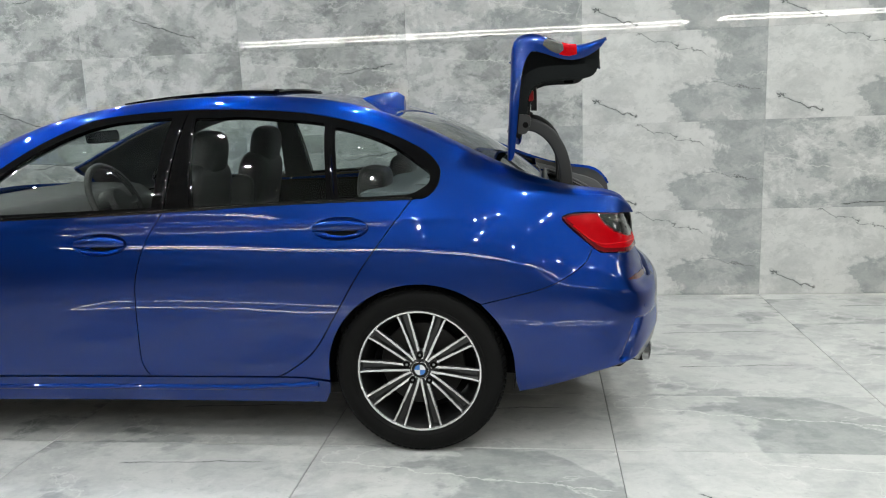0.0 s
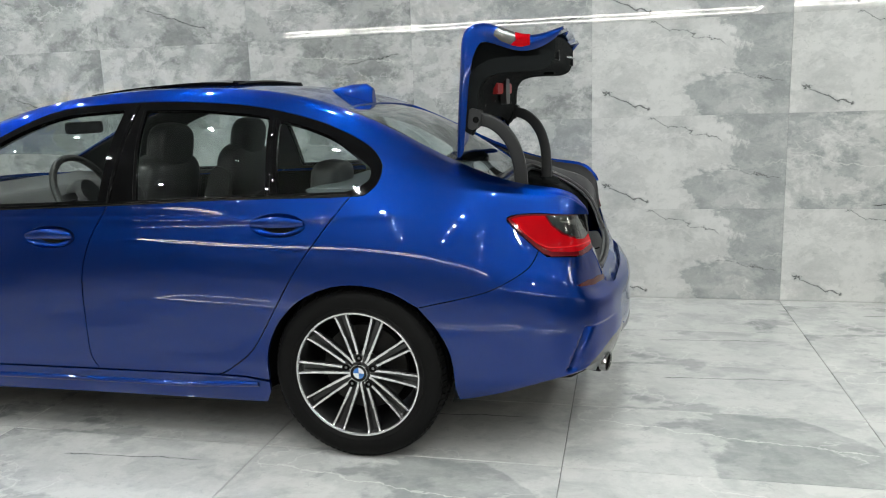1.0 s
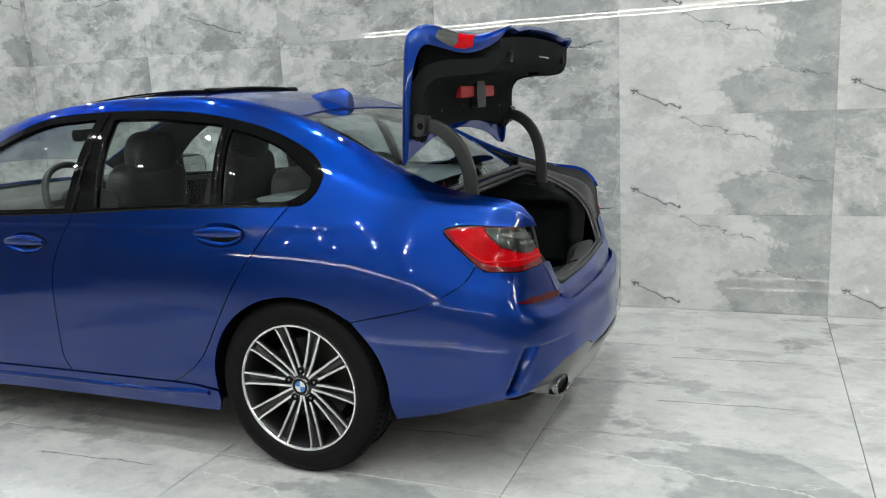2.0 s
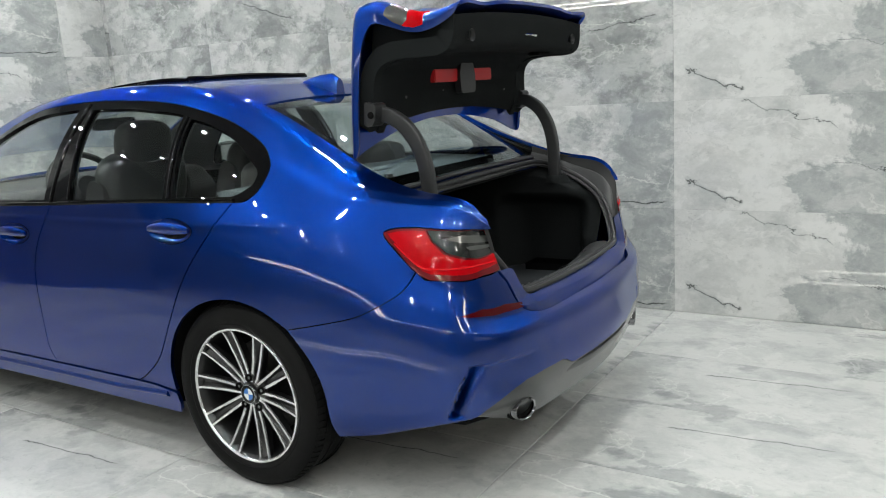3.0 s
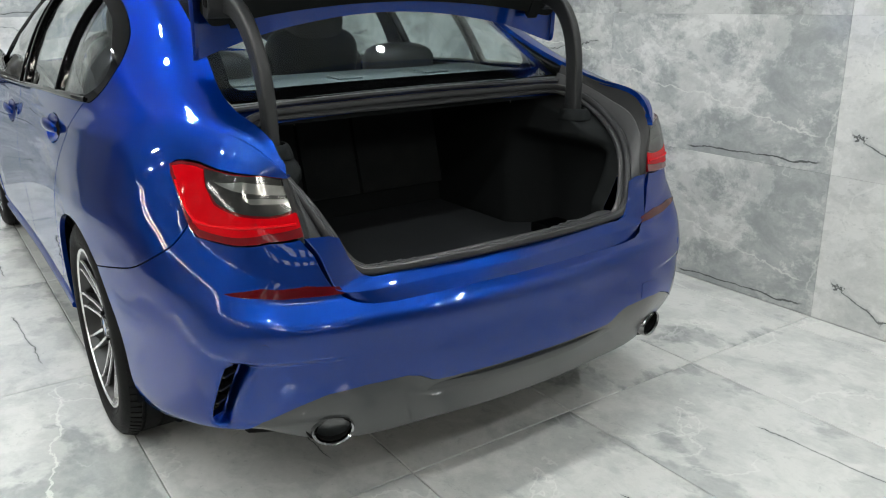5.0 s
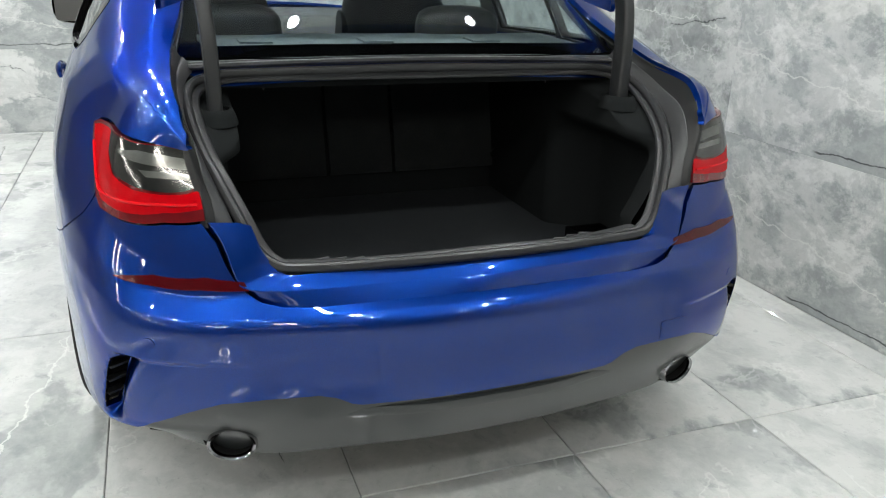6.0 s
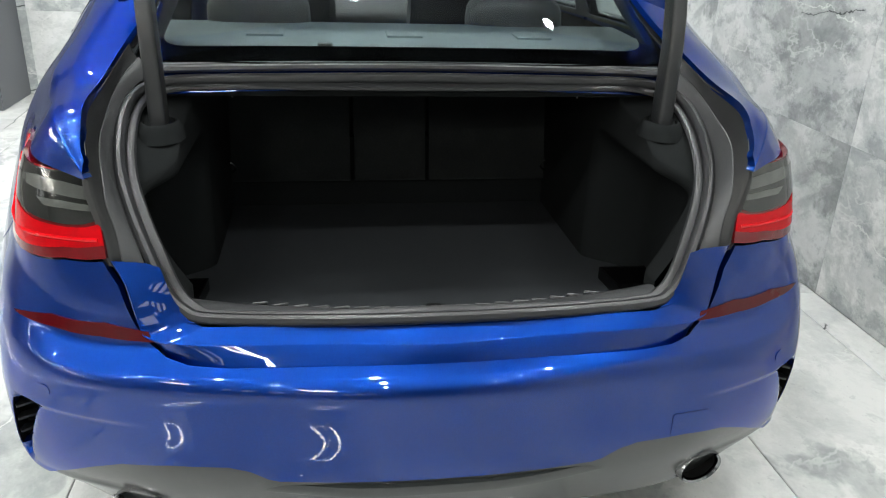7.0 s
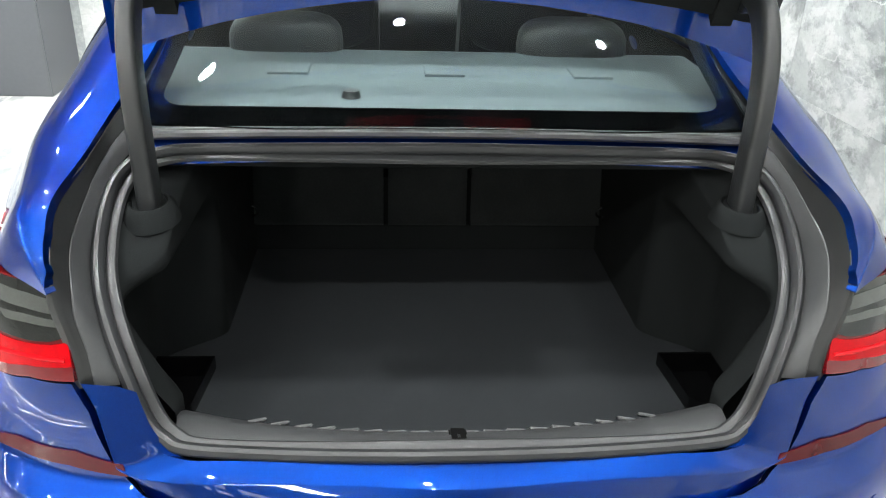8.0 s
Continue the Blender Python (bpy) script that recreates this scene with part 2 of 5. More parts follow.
BACK_WALL = material("grey_back_wall", (0.22, 0.225, 0.225), 0.6, vary=0.12, scale=2)
DAY = emitter("window_glow", (0.95, 1.0, 1.0), 2.3)


# ---- mesh helpers ----
from mathutils.geometry import delaunay_2d_cdt


def put_mesh(name, verts, faces, mat, parent=None, label="", normals=None, smooth=True):
    me = bpy.data.meshes.new(name)
    me.from_pydata([tuple(map(float, v)) for v in verts], [], [tuple(map(int, f)) for f in faces])
    me.materials.append(mat)
    me.polygons.foreach_set("use_smooth", [smooth] * len(me.polygons))
    if normals is not None:
        me.normals_split_custom_set_from_vertices([tuple(map(float, n)) for n in normals])
    ob = new(name, me)
    ob.parent = parent
    if label:
        tagged(ob, label)
    return ob


def part(name, bm, mat, parent=None, label="", smooth=False, bevel=0.0, segments=2):
    """Links a bmesh as one mesh object under a thing or a part."""
    if bevel > 0:
        bmesh.ops.bevel(bm, geom=list(bm.edges), offset=bevel, segments=segments, affect="EDGES", clamp_overlap=True)
    bmesh.ops.recalc_face_normals(bm, faces=bm.faces)
    me = bpy.data.meshes.new(name)
    bm.to_mesh(me)
    bm.free()
    me.materials.append(mat)
    if smooth:
        me.polygons.foreach_set("use_smooth", [True] * len(me.polygons))
        me.set_sharp_from_angle(angle=radians(38))
    ob = new(name, me)
    ob.parent = parent
    if label:
        tagged(ob, label)
    return ob


def box(size, at=(0, 0, 0), turn=(0, 0, 0)):
    bm = bmesh.new()
    bmesh.ops.create_cube(bm, size=1, matrix=pose(*at, *turn) @ Matrix.Diagonal((*size, 1)))
    return bm


def prism(poly, axis, a, b):
    """A solid of a 2D outline between a and b along an axis: y outlines are (x, z), x outlines (y, z), z outlines (x, y)."""
    bm = bmesh.new()
    place = {"y": lambda p, s: (p[0], s, p[1]), "x": lambda p, s: (s, p[0], p[1]), "z": lambda p, s: (p[0], p[1], s)}[axis]
    r0 = [bm.verts.new(place(p, a)) for p in poly]
    r1 = [bm.verts.new(place(p, b)) for p in poly]
    bm.faces.new(r0)
    bm.faces.new(r1[::-1])
    for i in range(len(poly)):
        j = (i + 1) % len(poly)
        bm.faces.new((r0[i], r0[j], r1[j], r1[i]))
    return bm


def lathe(profile, n=64, axis="y", at=(0, 0, 0)):
    """Turns (radius, offset) pairs round an axis through at."""
    bm = bmesh.new()
    rings = []
    for r, h in profile:
        ring = []
        for k in range(n):
            c, s = math.cos(2 * math.pi * k / n) * r, math.sin(2 * math.pi * k / n) * r
            p = {"y": (c, h, s), "x": (h, c, s), "z": (c, s, h)}[axis]
            ring.append(bm.verts.new((p[0] + at[0], p[1] + at[1], p[2] + at[2])))
        rings.append(ring)
    for a, b in zip(rings, rings[1:]):
        for k in range(n):
            bm.faces.new((a[k], a[(k + 1) % n], b[(k + 1) % n], b[k]))
    return bm


def spline(points, n, closed=False):
    """n points of a Catmull-Rom curve through the given ones."""
    P = np.array(points, float)
    m = len(P)
    out = []
    spans = m if closed else m - 1
    for t in np.linspace(0, spans, n, endpoint=not closed):
        i = min(int(t), spans - 1)
        f = t - i
        if closed:
            a, b, c, d = P[(i - 1) % m], P[i % m], P[(i + 1) % m], P[(i + 2) % m]
        else:
            b, c = P[i], P[i + 1]
            a = P[i - 1] if i > 0 else 2 * b - c
            d = P[i + 2] if i + 2 < m else 2 * c - b
        out.append(0.5 * (2 * b + (c - a) * f + (2 * a - 5 * b + 4 * c - d) * f ** 2 + (3 * b - a - 3 * c + d) * f ** 3))
    return np.array(out)


def sweep(path, profile, up=(0, 0, 1), closed=False):
    """Sweeps a closed 2D profile (side, up) along a path."""
    P = np.array(path, float)
    n = len(P)
    bm = bmesh.new()
    rings = []
    for i in range(n):
        a = P[(i - 1) % n] if closed or i else P[0]
        b = P[(i + 1) % n] if closed or i < n - 1 else P[n - 1]
        t = Vector(b - a).normalized()
        s = t.cross(Vector(up)).normalized()
        w = s.cross(t).normalized()
        rings.append([bm.verts.new(Vector(P[i]) + s * x + w * y) for x, y in profile])
    k = len(profile)
    for i in range(n if closed else n - 1):
        r, q = rings[i], rings[(i + 1) % n]
        for j in range(k):
            bm.faces.new((r[j], r[(j + 1) % k], q[(j + 1) % k], q[j]))
    if not closed:
        bm.faces.new(rings[0])
        bm.faces.new(rings[-1][::-1])
    return bm


def circle(r, n=10, sx=1.0, sy=1.0):
    return [(r * sx * math.cos(2 * math.pi * k / n), r * sy * math.sin(2 * math.pi * k / n)) for k in range(n)]


def rounded(poly, default=0.0, steps=6):
    """Fillets the corners of a closed 2D outline whose points are (x, y) or (x, y, radius)."""
    out = []
    n = len(poly)
    for i, p in enumerate(poly):
        r = p[2] if len(p) > 2 else default
        b = np.array(p[:2], float)
        a, c = np.array(poly[i - 1][:2], float), np.array(poly[(i + 1) % n][:2], float)
        if r <= 0:
            out.append(b)
            continue
        u, v = a - b, c - b
        lu, lv = np.linalg.norm(u), np.linalg.norm(v)
        d = min(r, 0.48 * lu, 0.48 * lv)
        s, e = b + u / lu * d, b + v / lv * d
        for t in np.linspace(0, 1, steps):
            out.append((1 - t) ** 2 * s + 2 * t * (1 - t) * b + t * t * e)
    return np.array(out)


def dense(poly, step=0.02, closed=True):
    P = [np.array(p, float) for p in poly]
    out = []
    m = len(P) if closed else len(P) - 1
    for i in range(m):
        a, b = P[i], P[(i + 1) % len(P)]
        k = max(1, int(np.ceil(np.linalg.norm(b - a) / step)))
        out += [a + (b - a) * j / k for j in range(k)]
    if not closed:
        out.append(P[-1])
    return np.array(out)


def inside(pts, poly):
    """Which of the 2D points lie in the outline."""
    x, y = pts[:, 0], pts[:, 1]
    res = np.zeros(len(pts), bool)
    n = len(poly)
    for i in range(n):
        (x0, y0), (x1, y1) = poly[i], poly[(i + 1) % n]
        if y0 == y1:
            continue
        hit = ((y0 > y) != (y1 > y)) & (x < (x1 - x0) * (y - y0) / (y1 - y0) + x0)
        res ^= hit
    return res


def shrink(poly, d):
    """Moves a dense closed outline inwards by d."""
    area = 0.5 * np.sum(poly[:, 0] * np.roll(poly[:, 1], -1) - np.roll(poly[:, 0], -1) * poly[:, 1])
    t = np.roll(poly, -1, 0) - np.roll(poly, 1, 0)
    t /= np.linalg.norm(t, axis=1, keepdims=True) + 1e-12
    n = np.stack((-t[:, 1], t[:, 0]), 1) * (1 if area > 0 else -1)
    return poly + n * d


class Loft:
    """A smooth surface through longitudinal lines: net[line][station] are places. u runs along, v across, both about in metres."""

    def __init__(self, net, centre, shape=None, taut=()):
        self.taut = taut
        self.net = np.array(net, float)
        m, n, _ = self.net.shape
        du = np.linalg.norm(np.diff(self.net, axis=1), axis=2).mean(0)
        dv = np.linalg.norm(np.diff(self.net, axis=0), axis=2).mean(1)
        self.u, self.v = np.concatenate(([0], np.cumsum(du))), np.concatenate(([0], np.cumsum(dv)))
        self.Mu, self.Mv = self.second(self.u), self.second(self.v)
        self.Du = np.einsum("ij,mjk->mik", self.Mu, self.net)
        self.centre, self.shape = np.array(centre, float), shape
        gu, gv = np.meshgrid(np.linspace(0, self.u[-1], 420), np.linspace(0, self.v[-1], 140), indexing="ij")
        self.grid = np.stack((gu.ravel(), gv.ravel()), 1)
        self.places = self(self.grid)

    @staticmethod
    def second(k):
        n = len(k)
        A, B = np.eye(n), np.zeros((n, n))
        for i in range(1, n - 1):
            a, b = k[i] - k[i - 1], k[i + 1] - k[i]
            A[i, i - 1], A[i, i], A[i, i + 1] = a / 6, (a + b) / 3, b / 6
            B[i, i - 1], B[i, i], B[i, i + 1] = 1 / a, -1 / a - 1 / b, 1 / b
        return np.linalg.solve(A, B)

    @staticmethod
    def weights(k, t):
        i = np.clip(np.searchsorted(k, t, side="right") - 1, 0, len(k) - 2)
        h = k[i + 1] - k[i]
        a, b = (k[i + 1] - t) / h, (t - k[i]) / h
        return i, a, b, (a ** 3 - a) * h * h / 6, (b ** 3 - b) * h * h / 6

    def raw(self, uv):
        i, a, b, c, d = self.weights(self.u, uv[:, 0])
        N, D = self.net, self.Du
        lines = (N[:, i] * a[None, :, None] + N[:, i + 1] * b[None, :, None] + D[:, i] * c[None, :, None] + D[:, i + 1] * d[None, :, None])
        E = np.einsum("ij,jnk->ink", self.Mv, lines)
        j, a, b, c, d = self.weights(self.v, uv[:, 1])
        ease = np.where(np.isin(j, self.taut), 0.05, 1.0)
        c, d = c * ease, d * ease
        r = np.arange(len(uv))
        return lines[j, r] * a[:, None] + lines[j + 1, r] * b[:, None] + E[j, r] * c[:, None] + E[j + 1, r] * d[:, None]

    def __call__(self, uv):
        P = self.raw(np.asarray(uv, float))
        return P if self.shape is None else self.shape(P)

    def normal(self, uv):
        uv = np.asarray(uv, float)
        e = 0.002
        lo, hi = np.array([0, 0]), np.array([self.u[-1], self.v[-1]])
        du = self(np.clip(uv + (e, 0), lo, hi)) - self(np.clip(uv - (e, 0), lo, hi))
        dv = self(np.clip(uv + (0, e), lo, hi)) - self(np.clip(uv - (0, e), lo, hi))
        n = np.cross(du, dv)
        n /= np.linalg.norm(n, axis=1, keepdims=True) + 1e-12
        P = self(uv)
        away = P - self.centre
        away[:, 0] *= 0.25
        s = np.sign((n * away).sum(1))
        s[s == 0] = 1
        return n * s[:, None]

    def find(self, pts, w=(1, 1, 1), span=None):
        """The (u, v) nearest to places, with a weight for each axis."""
        pts = np.asarray(pts, float)
        W = np.array(w, float)
        G, Q = self.grid, self.places
        if span:
            keep = (G[:, 0] >= span[0]) & (G[:, 0] <= span[1])
            G, Q = G[keep], Q[keep]
        out = np.array([G[np.argmin((((Q - p) * W) ** 2).sum(1))] for p in pts])
        lo, hi = np.array([0, 0]), np.array([self.u[-1], self.v[-1]])
        for _ in range(6):
            P, e = self(out), 1e-3
            J = np.stack((self(out + (e, 0)) - P, self(out + (0, e)) - P), 2) / e * W[None, :, None]
            R = (pts - P) * W
            A = np.einsum("nki,nkj->nij", J, J) + np.eye(2) * 1e-9
            step = np.linalg.solve(A, np.einsum("nki,nk->ni", J, R)[..., None])[..., 0]
            out = np.clip(out + np.clip(step, -0.03, 0.03), lo, hi)
        return out


def skin(loft, outline, holes=(), step=0.03, thick=0.014, lift=0.0, gap=0.0, close=False):
    """Vertices, faces and normals of a sheet cut out of a loft by (u, v) outlines, with a turned-in edge."""
    outline = dense(outline, 0.016)
    holes = [dense(h, 0.016) for h in holes]
    if gap:
        outline = shrink(outline, gap)
        holes = [shrink(h, -gap) for h in holes]
    rims = [outline, *holes]
    lo, hi = outline.min(0), outline.max(0)
    gx, gy = np.meshgrid(np.arange(lo[0], hi[0], step), np.arange(lo[1], hi[1], step), indexing="ij")
    g = np.stack((gx.ravel(), gy.ravel()), 1)
    ok = inside(g, outline)
    for h in holes:
        ok &= ~inside(g, h)
    g = g[ok]
    edge = np.concatenate(rims)
    if len(g):
        far = np.array([((edge - p) ** 2).sum(1).min() for p in g]) > (0.42 * step) ** 2
        g = g[far]
    all2 = np.concatenate((edge, g)) if len(g) else edge
    cons, base = [], 0
    for r in rims:
        cons += [(base + i, base + (i + 1) % len(r)) for i in range(len(r))]
        base += len(r)
    res = delaunay_2d_cdt([Vector(p) for p in all2], cons, [], 0, 1e-7)
    v2 = np.array([tuple(p) for p in res[0]])
    tri = np.array([f for f in res[2] if len(f) == 3])
    mid = v2[tri].mean(1)
    ok = inside(mid, outline)
    for h in holes:
        ok &= ~inside(mid, h)
    tri = tri[ok]
    n = loft.normal(v2)
    P = loft(v2) + n * lift
    face = np.cross(P[tri[:, 1]] - P[tri[:, 0]], P[tri[:, 2]] - P[tri[:, 0]])
    flip = (face * n[tri].mean(1)).sum(1) < 0
    tri[flip] = tri[flip][:, ::-1]
    verts, faces, normals = list(P), [tuple(t) for t in tri], list(n)
    for number, r in enumerate(rims):
        rn = loft.normal(r)
        top = loft(r) + rn * lift
        low = top - rn * thick
        k, b = len(r), len(verts)
        t = np.roll(top, -1, 0) - np.roll(top, 1, 0)
        sn = np.cross(t, rn)
        sn /= np.linalg.norm(sn, axis=1, keepdims=True) + 1e-12
        t2 = np.roll(r, -1, 0) - np.roll(r, 1, 0)
        turn = np.sum(r[:, 0] * np.roll(r[:, 1], -1) - r[:, 1] * np.roll(r[:, 0], -1))
        out2 = np.stack((t2[:, 1], -t2[:, 0]), 1) * (1 if turn > 0 else -1) * (1 if number == 0 else -1)
        out2 /= np.linalg.norm(out2, axis=1, keepdims=True) + 1e-12
        away = loft(r) - loft(r - out2 * 0.004)
        outward = np.sum(away * sn) > 0
        if not outward:
            sn = -sn
        verts += list(top) + list(low)
        normals += list(sn) * 2
        ring = [(b + i, b + (i + 1) % k, b + k + (i + 1) % k, b + k + i) for i in range(k)]
        e1, e2 = np.roll(top, -1, 0) - top, low - top
        faces += [q[::-1] for q in ring] if np.sum(np.cross(e1, e2) * sn) < 0 else ring
    if close:
        b = len(verts)
        verts += list(P - n * thick)
        normals += list(-n)
        faces += [(b + t[2], b + t[1], b + t[0]) for t in tri]
    return np.array(verts), faces, np.array(normals)


def panel(name, loft, outline, mat, parent, label="", both=False, sides=("left", "right"), **kw):
    """A cut sheet as a part; both: its mirror image on the other side too."""
    v, f, n = skin(loft, outline, **kw)
    obs = [put_mesh(name, v, f, mat, parent, label, n)]
    if both:
        flip = np.array([1, -1, 1])
        obs.append(put_mesh(name, v * flip, [t[::-1] for t in f], mat, parent, label, n * flip))
    return obs


def grid_sheet(name, rows, mat, parent, label="", smooth=True):
    """A sheet through rows of places."""
    R = np.array(rows, float)
    m, n, _ = R.shape
    f = [(i * n + j, i * n + j + 1, (i + 1) * n + j + 1, (i + 1) * n + j) for i in range(m - 1) for j in range(n - 1)]
    return put_mesh(name, R.reshape(-1, 3), f, mat, parent, label, smooth=smooth)


def flipped(rows):
    return [[(x, -y, z) for x, y, z in r] for r in rows]


def mirror(ob):
    """The mirror image of a part on the other side of the car."""
    me = ob.data.copy()
    me.transform(Matrix.Diagonal((1, -1, 1, 1)))
    me.flip_normals()
    o = new(ob.name.split(".")[0], me)
    o.parent = ob.parent
    for k in ("label",):
        if k in ob:
            o[k] = ob[k]
    return o


# ---- the room ----
WALL_Y, FRONT_X, CEIL = 1.667, -3.97, 2.9
BACK_Y, END_X, SIDE_X, STEP_Y = -13.0, 10.0, -9.5, -3.2
TILE_W, TILE_H = 1.17, 0.585


def slab(name, lo, hi, mat, label, category):
    size = [b - a for a, b in zip(lo, hi)]
    mid = [(a + b) / 2 for a, b in zip(lo, hi)]
    bm = box(size)
    ob = part(name, bm, mat)
    ob.location = mid
    return tagged(ob, label, category, kind="structure")


floor_ob = slab("floor", (SIDE_X - 0.2, BACK_Y - 0.2, -0.15), (END_X + 0.2, WALL_Y + 0.2, -0.009), GROUT, "polished grey marble tile floor with thin dark joints", "floor")
wall_side = slab("wall_north", (FRONT_X - 0.2, WALL_Y + 0.009, -0.009), (END_X + 0.2, WALL_Y + 0.2, CEIL), WALL_GROUT, "wall of large polished grey marble tiles with cracks and veins", "wall")
wall_front = slab("wall_west", (FRONT_X - 0.2, STEP_Y, -0.009), (FRONT_X - 0.009, WALL_Y + 0.009, CEIL), WALL_GROUT, "grey marble tiled end wall", "wall")
slab("wall_inner", (SIDE_X, STEP_Y, -0.009), (FRONT_X - 0.2, STEP_Y + 0.2, CEIL), BACK_WALL, "plain grey painted wall", "wall")
slab("wall_far_west", (SIDE_X - 0.2, BACK_Y, -0.009), (SIDE_X, STEP_Y + 0.2, CEIL), BACK_WALL, "plain grey painted wall", "wall")
slab("wall_south", (SIDE_X - 0.2, BACK_Y - 0.2, -0.009), (END_X + 0.2, BACK_Y, CEIL), BACK_WALL, "plain grey painted wall", "wall")
slab("wall_east", (END_X, BACK_Y, -0.009), (END_X + 0.2, WALL_Y + 0.009, CEIL), BACK_WALL, "plain grey painted end wall", "wall")
slab("ceiling", (SIDE_X - 0.2, BACK_Y - 0.2, CEIL), (END_X + 0.2, WALL_Y + 0.2, CEIL + 0.15), CEILING, "dark grey ceiling with strip lights and spots", "ceiling")


# ---- lamps and fittings of the room ----
def downlight(x, y):
    lamp = new("downlight")
    lamp.location = (x, y, CEIL)
    part("trim_ring", lathe([(0.031, -0.001), (0.05, -0.001), (0.054, -0.007), (0.048, -0.012), (0.031, -0.008)], 28, "z"), CHROME, lamp)
    # Unseen collar, added to hold back the lamp's low-angle light.
    part("baffle", lathe([(0.0325, -0.004), (0.0325, -0.014), (0.034, -0.015), (0.0365, -0.013), (0.0375, -0.004)], 28, "z"), BLACK, lamp, "short black collar added round the lens to narrow its beam", smooth=True)
    part("diffuser", lathe([(0.0005, -0.006), (0.0315, -0.006)], 28, "z"), LAMP, lamp, "glowing white lens")
    return tagged(lamp, "small round recessed ceiling spotlight switched on", "ceiling light", "downlights in the ceiling")


first = downlight(-2.7, 1.0)
for lx in (-2.7, -1.45, -0.2, 1.05, 2.3, 3.55):
    for ly in (1.0, -0.1, -1.15, -2.2, -3.3, -4.4, -5.5):
        if (lx, ly) != (-2.7, 1.0):
            copy_thing(first, pose(lx, ly, CEIL))
# Four more spots, unseen, added to brighten the west wall.
for ly in (1.0, -0.1, -1.15, -2.2):
    copy_thing(first, pose(-3.5, ly, CEIL))


def light_loop(x0, x1, y0, y1, wide=0.03):
    """A long rounded frame of light hung under the ceiling."""
    lamp = new("strip_light")
    lamp.location = ((x0 + x1) / 2, (y0 + y1) / 2, CEIL)
    w, h = (x1 - x0) / 2, (y1 - y0) / 2
    line = [(x, y, -0.026) for x, y in rounded([(-w, -h, 0.12), (w, -h, 0.12), (w, h, 0.12), (-w, h, 0.12)], steps=8)]
    part("channel", sweep([(x, y, -0.010) for x, y, z in line], [(-wide / 2 - 0.01, -0.009), (wide / 2 + 0.01, -0.009), (wide / 2 + 0.01, 0.009), (-wide / 2 - 0.01, 0.009)], closed=True), STEEL, lamp)
    part("diffuser", sweep(line, [(-wide / 2, -0.006), (wide / 2, -0.006), (wide / 2, 0.006), (-wide / 2, 0.006)], closed=True), STRIP, lamp, "glowing warm white strip")
    return tagged(lamp, "long warm white frame of strip light on the ceiling", "strip light", "strip lights on the ceiling")


light_loop(-7.6, 3.6, -11.4, -10.4)
light_loop(4.2, 9.0, -10.6, -9.8)
for y in (-1.35, -3.55):
    light_loop(5.6, 6.9, y - 0.15, y + 0.15, 0.045)


def shop_window(name, at, turn, w, h, panes):
    """A row of narrow daylit panes in a dark frame, facing its own -y."""
    win = new(name)
    win.matrix_basis = pose(*at, 0, 0, turn)
    for z in (-h / 2, h / 2):
        part("window_frame", box((w + 0.06, 0.08, 0.06), (0, -0.04, z)), COLUMN, win)
    pitch = w / panes
    for k in range(panes + 1):
        part("mullion", box((pitch * 0.42, 0.08, h - 0.06), (-w / 2 + pitch * k, -0.04, 0)), COLUMN, win)
    for k in range(panes):
        part("pane", box((pitch * 0.58, 0.02, h - 0.06), (-w / 2 + pitch * (k + 0.5), -0.02, 0)), DAY, win, "bright daylit pane")
    return tagged(win, "row of narrow shop windows bright with daylight", "window", kind="structure")


shop_window("window_1", (END_X, -2.2, 2.35), -90, 3.6, 0.42, 9)
shop_window("window_2", (END_X, -2.2, 1.75), -90, 3.6, 0.30, 9)
shop_window("window_3", (7.6, BACK_Y, 2.45), 180, 1.7, 0.6, 4)
shop_window("window_4", (5.9, BACK_Y, 2.3), 180, 0.5, 0.9, 1)

column = tagged(part("column", box((0.54, 0.9, CEIL), (FRONT_X + 0.27, -2.75, CEIL / 2)), COLUMN, bevel=0.006), "dark grey painted square pillar against the wall", "pillar", kind="structure")


# ---- the car: surfaces ----
car = tagged(new("sedan_car"), "metallic blue sedan with open boot lid and tilted sunroof", "car")

PLAN = [(-3.64, 0), (-3.58, -0.45), (-3.36, -0.75), (-2.85, -0.875), (-2.2, -0.885), (-1.5, -0.872), (-0.8, -0.870), (-0.3, -0.872), (0.1, -0.868),
        (0.45, -0.842), (0.68, -0.800), (0.83, -0.735), (0.905, -0.62), (0.948, -0.48), (0.975, -0.30), (0.992, -0.15), (0.997, 0)]
NOSE_Z = (0.22, 0.30, 0.40, 0.50, 0.58, 0.64, 0.69, 0.73, 0.76)
SIDE_Z = (0.19, 0.30, 0.42, 0.55, 0.68, 0.76, 0.84, 0.92, 0.975)
REAR_Z = (0.28, 0.36, 0.44, 0.52, 0.590, 0.620, 0.668, 0.80, 0.97)
LIP_Z = {7: 0.19, 8: 0.21, 9: 0.25, 10: 0.30, 11: 0.325, 12: 0.295, 13: 0.268, 14: 0.265, 15: 0.265, 16: 0.265}
BLEND = {0: (1, 0), 1: (0.9, 0), 2: (0.5, 0), 3: (0.1, 0), 9: (0, 0.1), 10: (0, 0.4), 11: (0, 0.75)}
